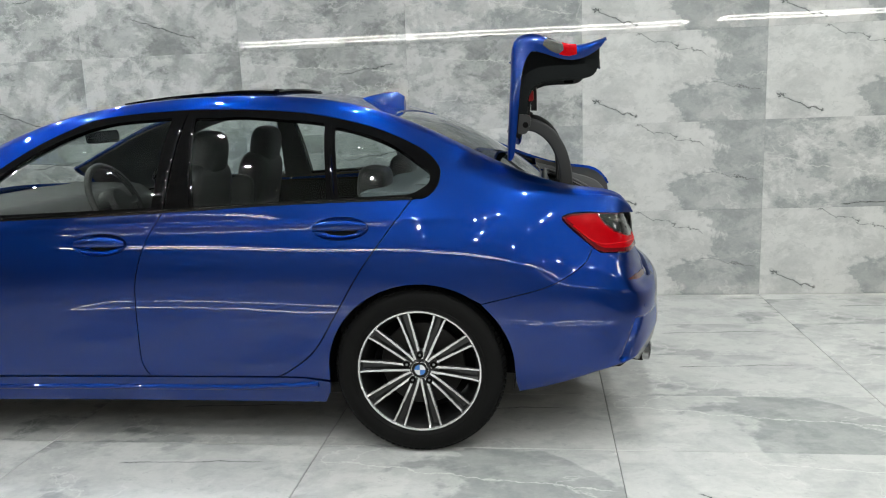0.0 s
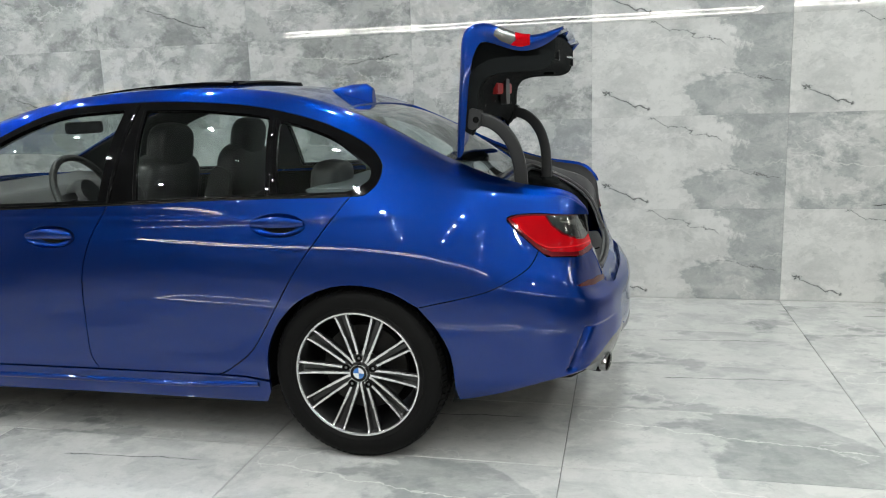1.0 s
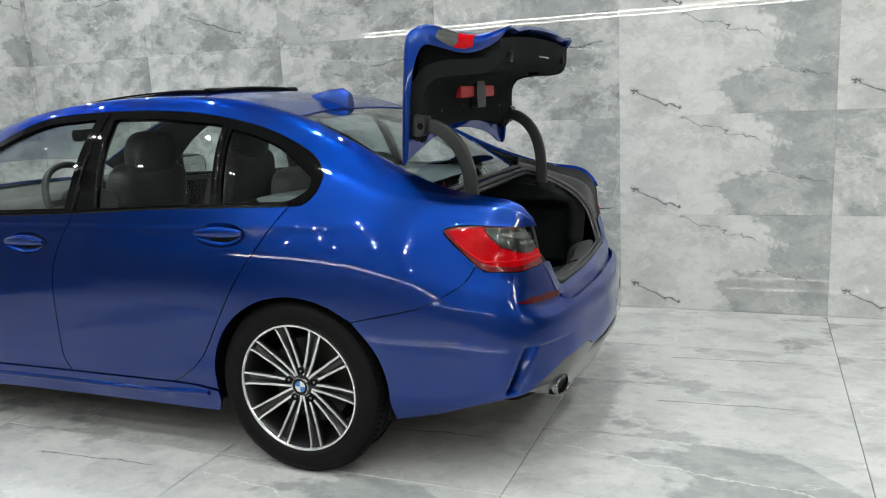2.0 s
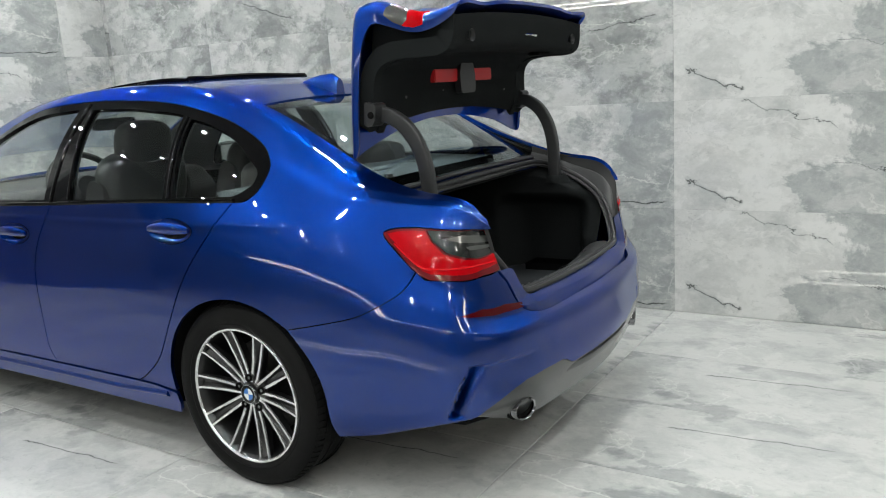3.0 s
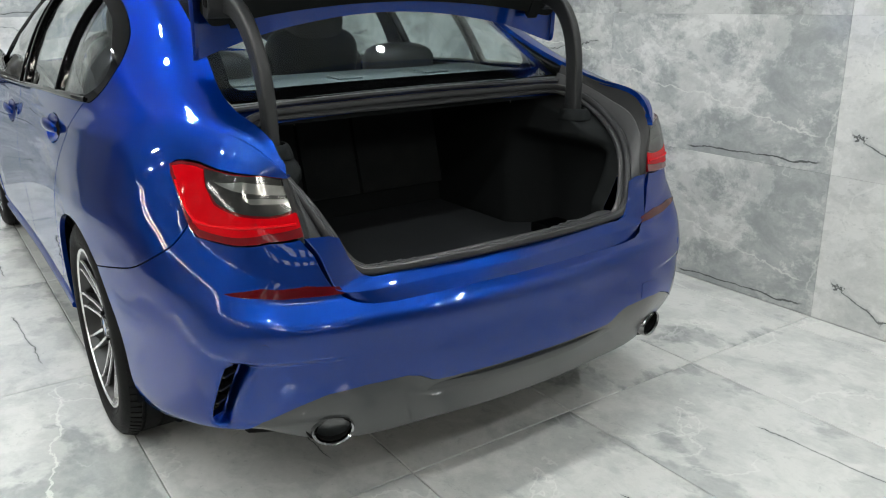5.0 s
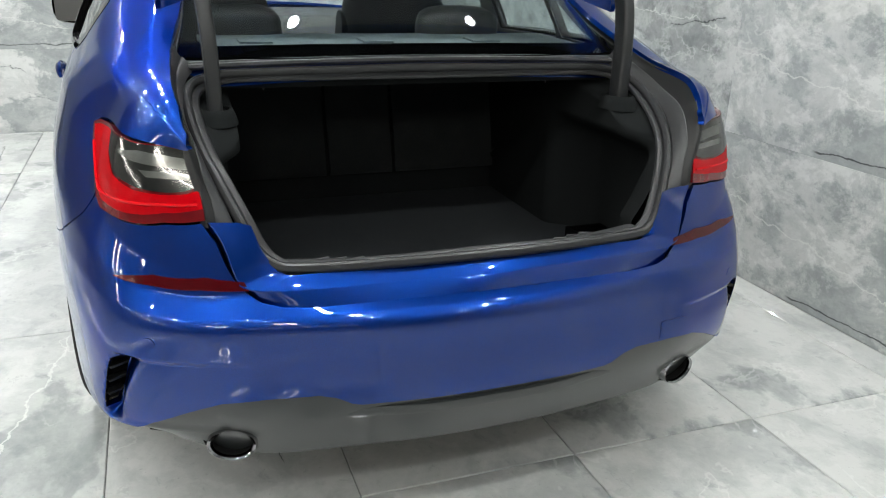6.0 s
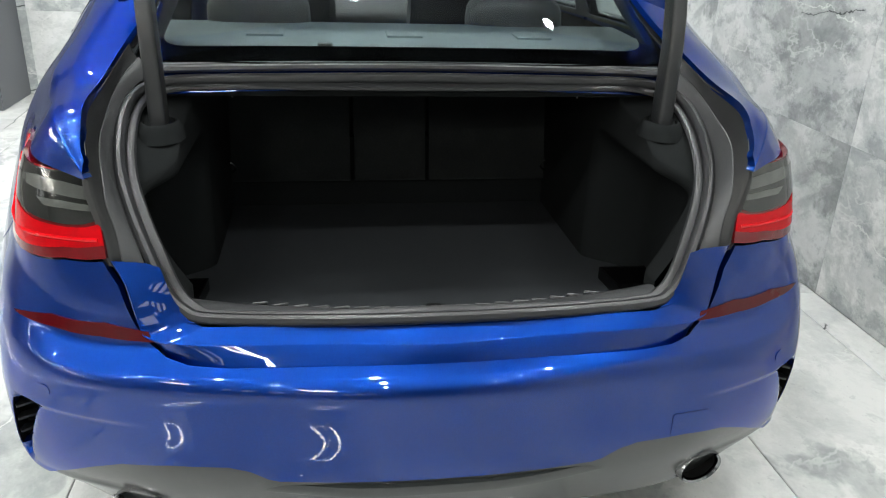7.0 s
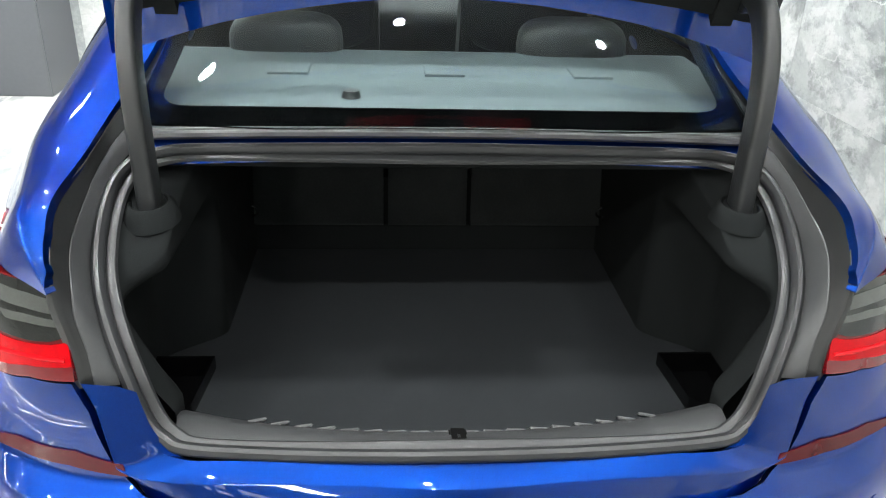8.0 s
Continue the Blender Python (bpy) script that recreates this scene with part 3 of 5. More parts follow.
INSET = {
    0: (0.03, 0, 0, 0.01, 0.03, 0.06, 0.10, 0.16, 0.26),
    2: (0.04, 0.01, 0, 0.005, 0.02, 0.04, 0.07, 0.11, 0.17),
    3: (0.06, 0.025, 0.006, 0, -0.002, 0.005, 0.02, 0.05, 0.10),
    4: (0.06, 0.022, 0.006, 0, -0.004, 0, 0.010, 0.028, 0.05),
    7: (0.06, 0.02, 0.003, -0.004, -0.006, 0, 0.012, 0.034, 0.06),
    8: (0.045, 0.015, 0.003, -0.006, -0.004, 0.004, 0.018, 0.045, 0.08),
    9: (0.03, 0.01, 0.004, 0.0, 0.008, 0.020, 0.044, 0.080, 0.125),
    10: (0.035, 0.012, 0.005, 0.003, 0.014, 0.034, 0.064, 0.098, 0.143),
    11: (0.05, 0.016, 0.004, 0.004, 0.02, 0.036, 0.058, 0.08, 0.13),
    12: (0.05, 0.014, 0.002, 0.004, 0.016, 0.047, 0.058, 0.088, 0.14),
    13: (0.05, 0.012, 0, 0.003, 0.016, 0.052, 0.062, 0.095, 0.155),
    14: (0.05, 0.012, 0, 0.003, 0.019, 0.070, 0.080, 0.118, 0.175),
    15: (0.05, 0.012, 0, 0.003, 0.023, 0.086, 0.098, 0.140, 0.20),
}


def body_net():
    P = np.array(PLAN, float)
    n = len(P)
    T = np.gradient(P, axis=0)
    T[0], T[-1] = (0, -1), (0, 1)
    T /= np.linalg.norm(T, axis=1, keepdims=True)
    N = np.stack((T[:, 1], -T[:, 0]), 1)
    N[0], N[-1] = (-1, 0), (1, 0)
    if N[6, 1] > 0:
        N[1:-1] *= -1
    keys = sorted(INSET)
    net = []
    for k in range(9):
        line = []
        for i in range(n):
            inset = INSET[max(j for j in keys if j <= i)][k]
            a, b = BLEND.get(i, (0, 1.0 if i > 11 else 0.0))
            z = SIDE_Z[k] * (1 - a - b) + NOSE_Z[k] * a + REAR_Z[k] * b
            if k == 0 and i in LIP_Z:
                z = LIP_Z[i]
            p = P[i] - N[i] * inset
            line.append((p[0], p[1], z))
        net.append(line + [(x, -y, z) for x, y, z in line[-2::-1]])
    return net


def step01(t):
    t = np.clip(t, 0, 1)
    return t * t * (3 - 2 * t)


def vent_edge(z):
    """Where the flank ends in a fin and the rear corner steps inwards."""
    return np.interp(z, (0.34, 0.51), (0.768, 0.834))


def corner_recess(P):
    """The face let into each rear corner, behind the fin at its side and under a crease."""
    a = step01((0.507 - P[:, 2]) / 0.012) * step01((np.abs(P[:, 1]) - 0.46) / 0.14) * step01((P[:, 0] - vent_edge(P[:, 2])) / 0.013) * step01((P[:, 2] - 0.335) / 0.02)
    Q = P.copy()
    a = a * (0.16 + 0.84 * (1 - step01((P[:, 0] - vent_edge(P[:, 2]) - 0.012) / 0.035)))
    Q[:, 0] -= 0.028 * a
    Q[:, 1] -= 0.028 * a * np.sign(P[:, 1])
    return Q


CENTRE = (-1.3, 0, 0.6)
BODY = Loft(body_net(), CENTRE, corner_recess, (4, 5))
PLAIN = Loft(body_net(), CENTRE, None, (4, 5))
U_MID = BODY.u[16]
LEFT = (BODY.u[1], BODY.u[15])

XS = np.array([-2.25, -1.95, -1.7, -1.2, -0.7, -0.35, -0.1, 0.1, 0.3, 0.48, 0.64, 0.78, 0.845])
BELT_Z = (0.94, 0.945, 0.95, 0.965, 0.98, 0.992, 1.0, 1.0, 0.995, 0.985, 0.968, 0.947, 0.888)
BELT_Y = (-0.80, -0.822, -0.832, -0.835, -0.83, -0.818, -0.797, -0.770, -0.737, -0.700, -0.658, -0.612, -0.553)
RAIL_Z = (1.02, 1.165, 1.275, 1.382, 1.395, 1.362, 1.290, 1.202, 1.105, 1.035, 0.997, 0.966, 0.897)
RAIL_Y = (-0.66, -0.62, -0.585, -0.565, -0.556, -0.553, -0.553, -0.565, -0.585, -0.600, -0.594, -0.578, -0.548)


def flank_net():
    net = []
    uu = np.linspace(LEFT[0], U_MID, 900)
    for k in range(9):
        L = BODY.raw(np.stack((uu, np.full(900, BODY.v[k]) if k < 8 else BODY.v[7] + (BODY.v[8] - BODY.v[7]) * np.interp(BODY.raw(np.stack((uu, np.full(900, BODY.v[7])), 1))[:, 0], (-0.1, 0.5), (0.12, 0.42))), 1))
        line = np.array([(x, np.interp(x, L[:, 0], L[:, 1]), np.interp(x, L[:, 0], L[:, 2])) for x in XS])
        if k == 8:
            half = (np.array(net[7]) + np.stack((XS, BELT_Y, BELT_Z), 1)) / 2
            far_in = (XS > 0.8)[:, None]
            line = np.where(far_in, half, line)
        net.append(line)
    belt = np.stack((XS, BELT_Y, BELT_Z), 1)
    rail = np.stack((XS, RAIL_Y, RAIL_Z), 1)
    net.append(belt)
    for f in (0.28, 0.55, 0.8):
        d = rail - belt
        n = np.stack((np.zeros(len(XS)), -d[:, 2], d[:, 1]), 1)
        n[:, 1] = -np.abs(n[:, 1])
        n[:, 2] = np.abs(n[:, 2])
        net.append(belt + d * f + n * 0.075 * math.sin(math.pi * f))
    net.append(rail)
    edge = rail.copy()
    edge[:, 1] += 0.055
    edge[:, 2] += np.interp(XS, (-2.25, -1.4, -0.3, 0.1, 0.5, 0.845), (0.035, 0.010, 0.010, 0.010, 0.005, 0.004))
    edge[-5:, 1] -= (0.0, 0.018, 0.034, 0.046, 0.051)
    net.append(edge)
    return net


def shoulder(P):
    """The crease along the side at the height of the door handles."""
    a = step01((0.922 - P[:, 2]) / 0.026) * step01((P[:, 2] - 0.74) / 0.17) * step01((P[:, 0] + 2.1) / 0.4) * step01((0.60 - P[:, 0]) / 0.55)
    Q = P.copy()
    Q[:, 1] += 0.0038 * a
    return Q


FLANK = Loft(flank_net(), CENTRE, shoulder)
V_TOP = FLANK.v[-1]


def on_flank(points):
    """(x, z) points of the side as (u, v)."""
    P = np.array([(p[0], -0.8, p[1]) for p in points])
    return FLANK.find(P, (1, 0, 1))


def on_body(points):
    """Places near the shell as (u, v): by x and z along the side, by y and z across the rear."""
    P = np.array(points, float)
    uv = BODY.find(P)
    for mask, w in ((P[:, 0] < 0.74, (1, 0.15, 1)), (P[:, 0] >= 0.80, (0.15, 1, 1))):
        for s in (-1, 1):
            pick = mask & (np.sign(P[:, 1]) == s) if w[0] == 1 else mask & (np.sign(P[:, 1]) * s >= 0)
            if pick.any():
                uv[pick] = BODY.find(P[pick], w, (BODY.u[7], U_MID) if s < 0 else (U_MID, BODY.u[25]))
    return uv


def top_edge(x0, x1, n):
    uu = np.linspace(0, FLANK.u[-1], 600)
    L = FLANK(np.stack((uu, np.full(600, V_TOP)), 1))
    return np.array([(np.interp(x, L[:, 0], uu), V_TOP) for x in np.linspace(x0, x1, n)])


def both_sides(points):
    """A left outline carried on to its mirror image."""
    P = [tuple(p) for p in points]
    return P + [(x, -y, z) for x, y, z in P[::-1] if y != 0]


# ---- the car: outlines (x, z) of the side ----
DOOR_SEAM = [(-0.985, 0.967), (-1.055, 0.856), (-1.10, 0.73), (-1.115, 0.62), (-1.122, 0.45), (-1.12, 0.36), (-1.095, 0.303)]
REAR_SEAM = [(-0.56, 0.305), (-0.50, 0.338), (-0.40, 0.42), (-0.30, 0.575), (-0.202, 0.734), (-0.10, 0.87), (-0.005, 0.992)]
BELT = [(-0.005, 0.992), (-0.5, 0.986), (-0.985, 0.967), (-1.69, 0.946), (-1.95, 0.94)]
ROOFLINE = [(-0.005, 0.992), (0.045, 0.997), (0.083, 1.03), (0.096, 1.075), (0.085, 1.113), (0.03, 1.165), (-0.09, 1.226), (-0.228, 1.275), (-0.438, 1.322),
            (-0.675, 1.345), (-0.965, 1.353), (-1.29, 1.335), (-1.47, 1.283), (-1.65, 1.195), (-1.82, 1.075), (-1.95, 0.965)]
ARCH = [(0.012 + 0.36 * math.cos(radians(a)), 0.335 + 0.342 * math.sin(radians(a))) for a in range(49, 186, 6)]
BUMPER_SEAM = [(0.672, 0.785), (0.655, 0.75), (0.632, 0.723), (0.56, 0.68), (0.485, 0.649), (0.36, 0.62), (0.25, 0.597)]


def side(points, k=None):
    return [tuple(p) for p in (spline([(*p, 0) for p in points], k or 6 * len(points))[:, :2])]


roof_curve = side(ROOFLINE)
rear_curve, front_curve = side(REAR_SEAM), side(DOOR_SEAM)
quarter = rear_curve + roof_curve[1:] + [(-2.12, 0.925), (-2.24, 0.945)]
quarter_uv = list(on_flank(quarter)) + list(top_edge(-2.24, 0.79, 60))
lamp_top = side([(0.818, 0.932), (0.829, 0.918), (0.836, 0.902), (0.838, 0.890), (0.80, 0.896), (0.74, 0.903), (0.66, 0.911), (0.59, 0.909), (0.558, 0.899), (0.575, 0.873), (0.625, 0.825), (0.672, 0.785)], 60)
quarter_uv += list(on_flank(lamp_top + side(BUMPER_SEAM)[1:] + ARCH[1:] + [(-0.352, 0.29), (-0.45, 0.302)]))
panel("quarter_panel", FLANK, np.array(quarter_uv), PAINT, car, both=True, gap=0.0022)
doors = []
HANDLES = [(-0.277, 0.892), (-1.243, 0.845)]
for (hx, hz), (name, outline) in zip(HANDLES, (("rear_door", front_curve + rear_curve + side(BELT[:3], 12)[1:-1]),
                      ("front_door", front_curve[::-1] + side(BELT[2:4], 10)[1:] + [(-2.14, 0.935), (-2.17, 0.80), (-2.13, 0.60), (-2.10, 0.303)]))):
    doors.append(panel(name, FLANK, on_flank(outline), PAINT, car, both=True, gap=0.0022, holes=[on_flank([(hx + 0.108 * math.cos(a), hz + 0.042 * math.sin(a)) for a in np.linspace(0, 2 * math.pi, 40, endpoint=False)])]))
sill = [(-2.24, 0.192), (-1.2, 0.192), (-0.384, 0.192), (-0.358, 0.24), (-0.352, 0.285), (-0.45, 0.3015), (-0.56, 0.3045), (-1.095, 0.3025), (-2.24, 0.3025)]
panel("side_skirt", FLANK, on_flank(sill), PAINT, car, both=True, lift=0.006)

ridge_uv = on_flank([(x, z) for x, z in zip(np.linspace(-2.2, -0.40, 40), np.interp(np.linspace(-2.2, -0.40, 40), (-2.2, -0.7, -0.40), (0.262, 0.262, 0.280)))])
ridge = part("skirt_ridge", sweep(FLANK(ridge_uv) + FLANK.normal(ridge_uv) * 0.006, rounded([(-0.004, -0.018), (0.009, -0.010), (0.0105, 0.0), (-0.004, 0.014)], 0.005, 4)), PAINT, car, "moulded ridge along the side skirt", smooth=True)
mirror(ridge)

# black window surround and panes
front_glass = [(-1.03, 0.985), (-1.69, 0.968), (-1.86, 0.965, 0.03), (-1.79, 1.06, 0.05), (-1.63, 1.178, 0.1), (-1.45, 1.265, 0.1), (-1.28, 1.313, 0.1), (-1.0, 1.326, 0.01)]
rear_glass = [(-0.328, 1.000, 0.008), (-0.865, 0.986, 0.008), (-0.905, 1.322, 0.012), (-0.675, 1.318, 0.05), (-0.44, 1.294, 0.05), (-0.365, 1.282, 0.01)]
small_glass = [(-0.285, 1.003, 0.008), (-0.005, 1.008, 0.03), (0.058, 1.045, 0.02), (0.06, 1.085, 0.03), (-0.095, 1.197, 0.06), (-0.235, 1.248, 0.05), (-0.322, 1.267, 0.008)]
glass_uv = [on_flank(dense(rounded(g), 0.03)) for g in (front_glass, rear_glass, small_glass)]
surround = roof_curve + [(-2.0, 0.945)] + side(BELT[::-1], 24)
panel("window_surround", FLANK, on_flank(surround), BLACK_GLOSS, car, "gloss black window frame", both=True, holes=glass_uv, step=0.05, lift=0.001, thick=0.02)
for g in glass_uv:
    for ob in panel("side_window", FLANK, g, GLASS, car, "tinted glass pane", both=True, step=0.05, lift=-0.008, thick=0.004, close=True):
        ob.visible_shadow = False
inside_edge = np.concatenate((top_edge(-2.2, 0.06, 30), on_flank([(0.10, 1.12), (0.106, 1.07), (0.09, 1.02), (-0.005, 0.985)]), on_flank([(-0.5, 0.975), (-0.985, 0.957), (-1.69, 0.937), (-2.2, 0.93)])))
panel("pillar_lining", FLANK, inside_edge, PLASTIC, car, "dark inner lining of the window pillars", both=True, holes=[shrink(dense(g, 0.02), -0.006) for g in glass_uv], step=0.06, lift=-0.028, thick=0.004, close=True)
# belt moulding and pillar seams
strip = on_flank([(x, z + 0.004) for x, z in side(BELT[:4], 40)])
line = FLANK(strip) + FLANK.normal(strip) * 0.002
mirror(part("belt_moulding", sweep(line, circle(0.008, 8, 0.6, 1.0)), BLACK_GLOSS, car, smooth=True))
for foot, head in (((-0.985, 0.97), (-0.945, 1.345)), ((-0.868, 0.988), (-0.906, 1.32)), ((-0.305, 1.002), (-0.343, 1.274))):
    uv = on_flank(dense([foot, head], 0.03, False))
    ob = part("window_bar", sweep(FLANK(uv) + FLANK.normal(uv) * 0.002, circle(0.007, 8, 1.0, 0.7), (0, 1, 0)), BLACK_GLOSS, car, smooth=True)
    mirror(ob)

# black backing sheet that puts the shade of the seams into colour
shell = [(-2.24, 0.21), (-0.42, 0.21), (-0.40, 0.40), (-0.30, 0.60), (-0.1, 0.705), (0.12, 0.70), (0.27, 0.62), (0.40, 0.66), (0.55, 0.71), (0.53, 0.85), (0.30, 0.90), (0.05, 0.96), (-0.985, 0.94), (-2.24, 0.92)]
panel("seam_backing", FLANK, on_flank(shell), BLACK, car, both=True, step=0.06, lift=-0.02, thick=0.004)

# front wing, bonnet and nose
front_arch = [(-2.851 + 0.36 * math.cos(radians(a)), 0.335 + 0.342 * math.sin(radians(a))) for a in range(-8, 189, 7)]
wing = [(-2.235, 0.20), (-2.165, 0.30), (-2.18, 0.60), (-2.20, 0.80), (-2.235, 0.93), (-2.6, 0.93), (-3.1, 0.86), (-3.35, 0.76), (-3.40, 0.45), (-3.36, 0.27), (-3.215, 0.27)]
wing_uv = BODY.find(np.array([(x, -0.8, z) for x, z in wing + front_arch[::-1][1:-1]]), (1, 0, 1), (BODY.u[1], BODY.u[8]))
panel("front_wing", BODY, wing_uv, PAINT, car, both=True)
nose = [(-3.38, -0.74, 0.27), (-3.37, -0.72, 0.74), (-3.48, -0.45, 0.74), (-3.47, -0.02, 0.75), (-3.61, 0.0, 0.24), (-3.56, -0.45, 0.24)]
panel("front_bumper", BODY, BODY.find(np.array(nose), span=(0, BODY.u[3])), PAINT, car, both=True)
bonnet_net = []
for f in (-1, -0.6, 0, 0.6, 1):
    bonnet_net.append([(x + 0.10 * f * f, w * f, z - 0.05 * f * f) for x, w, z in ((-3.45, 0.62, 0.76), (-3.1, 0.74, 0.88), (-2.7, 0.77, 0.955), (-2.32, 0.76, 1.0))])
BONNET = Loft(bonnet_net, (-2.8, 0, 0.2))
full = lambda loft: np.array([(0, 0), (loft.u[-1], 0), (loft.u[-1], loft.v[-1]), (0, loft.v[-1])], float)
panel("bonnet", BONNET, full(BONNET), PAINT, car, step=0.06)

# roof, windscreen and rear window
uu = np.linspace(0, FLANK.u[-1], 600)
EDGE = FLANK(np.stack((uu, np.full(600, V_TOP)), 1))


def edge_at(x):
    return np.interp(x, EDGE[:, 0], EDGE[:, 1]), np.interp(x, EDGE[:, 0], EDGE[:, 2])


def across(front, rear, crown, n=6, lines=7, drop=(0.0, 0.0), bulge=0.0):
    """A sheet between the two top edges of the sides; front and rear are (x at the edge, x at the middle)."""
    net = []
    for f in np.linspace(-1, 1, lines):
        row = []
        for s in np.linspace(0, 1, n):
            xe = front[0] + (rear[0] - front[0]) * s
            xm = front[1] + (rear[1] - front[1]) * s
            y, z = edge_at(xe)
            row.append((xm + (xe - xm) * abs(f) ** 2.2, -y * f, z - drop[0] - (drop[1] - drop[0]) * s ** 2.5 + (crown[0] + (crown[1] - crown[0]) * s + bulge * math.sin(math.pi * s)) * (1 - abs(f) ** 2.4)))
        net.append(row)
    return Loft(net, (-0.6, 0, 0.3))


ROOF = across((-1.42, -1.48), (-0.105, -0.145), (0.018, 0.018), 9)
panel("roof", ROOF, full(ROOF), PAINT, car, step=0.05)
REAR_W = across((-0.112, -0.152), (0.44, 0.475), (0.016, -0.002), 8, drop=(0.004, 0.042), bulge=0.042)
rear_pane = panel("rear_window", REAR_W, full(REAR_W), REAR_GLASS, car, "large sloping tinted rear window", step=0.05, thick=0.004, close=True)[0]
rear_pane.visible_shadow = False
edge_uv = dense(rounded([(0, 0), (REAR_W.u[-1], 0), (REAR_W.u[-1], REAR_W.v[-1]), (0, REAR_W.v[-1])]), 0.04)
hole_uv = rounded([(0.06, 0.045, 0.06), (REAR_W.u[-1] - 0.05, 0.035, 0.05), (REAR_W.u[-1] - 0.05, REAR_W.v[-1] - 0.035, 0.05), (0.06, REAR_W.v[-1] - 0.045, 0.06)])
panel("window_border", REAR_W, edge_uv, BLACK_GLOSS, rear_pane, "black printed border of the glass", holes=[hole_uv], step=0.05, lift=-0.006, thick=0.002)
inner = np.concatenate((on_flank([(0.105, 0.965), (0.44, 0.96)]), top_edge(0.44, -0.10, 12), on_flank([(-0.09, 1.245), (0.03, 1.185), (0.088, 1.125), (0.102, 1.075)])))
panel("pillar_trim", FLANK, inner, PLASTIC, car, "dark inner trim of the rear pillar", both=True, step=0.04, lift=-0.022, thick=0.004, close=True)
SCREEN = across((-2.2, -2.36), (-1.43, -1.49), (0.05, 0.018), 6, drop=(0.01, 0.01))
panel("windscreen", SCREEN, full(SCREEN), GLASS, car, "clear front windscreen", step=0.06, thick=0.004, close=True)[0].visible_shadow = False

# tilted sunroof
SUN = Loft([[(x, 0.37 * f, z - 0.014 * f * f) for x, z in ((-1.36, 1.408), (-1.15, 1.430), (-0.90, 1.443), (-0.76, 1.445), (-0.64, 1.438))] for f in (-1, -0.5, 0, 0.5, 1)], (-1.1, 0, 1.0))
panel("sunroof_panel", SUN, dense(rounded([(0, 0, 0.04), (SUN.u[-1], 0, 0.03), (SUN.u[-1], SUN.v[-1], 0.03), (0, SUN.v[-1], 0.04)]), 0.04), BLACK_GLOSS, car, "tilted black glass sunroof panel", step=0.06, thick=0.007, close=True)
# Black skirts stand in for the shade below the raised panel.
for y in (-0.355, 0.355):
    part("sunroof_gap_skirt", prism([(-0.95, 1.40), (-0.65, 1.40), (-0.645, 1.421), (-0.76, 1.428), (-0.90, 1.426)], "y", y - 0.006, y + 0.006), BLACK, car, "black skirt filling the shaded gap under the raised panel")
part("sunroof_gap_skirt", box((0.012, 0.71, 0.04), (-0.655, 0, 1.412)), BLACK, car)

# aerial fin on the roof
fin = []
for s, h, w in ((0.0, 0.004, 0.004), (0.25, 0.034, 0.026), (0.55, 0.062, 0.034), (0.85, 0.080, 0.034), (1.0, 0.066, 0.026)):
    fin.append((s, h, w))
bm = bmesh.new()
rings = []
for s, h, w in fin:
    x = -0.365 + 0.215 * s
    base = 1.374 - 0.055 * s
    ring = []
    for k in range(9):
        a = math.pi * k / 8
        ring.append(bm.verts.new((x, -w * math.cos(a), base + h * math.sin(a) ** 0.8)))
    rings.append(ring)
for a, b in zip(rings, rings[1:]):
    for k in range(8):
        bm.faces.new((a[k], a[k + 1], b[k + 1], b[k]))
bm.faces.new(rings[-1])
part("roof_antenna", bm, PAINT, car, "blue shark-fin aerial", smooth=True)

# ---- the car: rear end ----
arch_rear = [(0.012 + 0.36 * math.cos(radians(a)), 0.335 + 0.342 * math.sin(radians(a))) for a in range(0, 48, 6)]
low_seam = side(BUMPER_SEAM)
B_left = [(0.385, -0.85, 0.235), (0.375, -0.88, 0.29)] + [(x, -0.895, z) for x, z in arch_rear] + [(x, -0.86 if x < 0.5 else -0.86 + (x - 0.5) * 0.55, z) for x, z in low_seam[::-1]]
P_foot = [(0.857, -0.547, 0.757), (0.872, -0.523, 0.72), (0.890, -0.507, 0.672), (0.898, -0.492, 0.643), (0.905, -0.474, 0.624), (0.914, -0.452, 0.611), (0.925, -0.415, 0.603), (0.935, -0.36, 0.600), (0.948, -0.18, 0.6005), (0.952, 0, 0.6005)]
B_left += [(0.70, -0.745, 0.762), (0.76, -0.69, 0.755), (0.82, -0.61, 0.755)] + P_foot
# the lower edge along the graphite insert
GREY_EDGE = [(0.985, 0, 0.393), (0.98, -0.15, 0.393), (0.975, -0.275, 0.393), (0.972, -0.295, 0.398), (0.968, -0.325, 0.415), (0.96, -0.36, 0.424), (0.945, -0.46, 0.424), (0.925, -0.54, 0.415), (0.90, -0.60, 0.392), (0.87, -0.67, 0.355), (0.85, -0.715, 0.325)]
B_low = GREY_EDGE + [(0.83, -0.735, 0.321), (0.70, -0.79, 0.30), (0.57, -0.82, 0.275), (0.45, -0.84, 0.25)]
bumper_uv = on_body(both_sides(B_left) + [(x, -y, z) for x, y, z in B_low[::-1]][:-1] + B_low)
vz = np.linspace(0.362, 0.494, 12)
vent_in = PLAIN.find(np.array([(vent_edge(z) + 0.0015, -0.745, z) for z in vz]), (1, 0.3, 1), (BODY.u[9], BODY.u[13]))
vent_out = PLAIN.find(np.array([(vent_edge(z) + np.interp(z, (0.362, 0.42, 0.494), (0.008, 0.0122, 0.0122)), -0.735, z) for z in vz]), (1, 0.3, 1), (BODY.u[9], BODY.u[13]))
vent_uv = np.concatenate((vent_in, vent_out[::-1]))
vent_r = vent_uv.copy()
vent_r[:, 0] = 2 * U_MID - vent_r[:, 0]
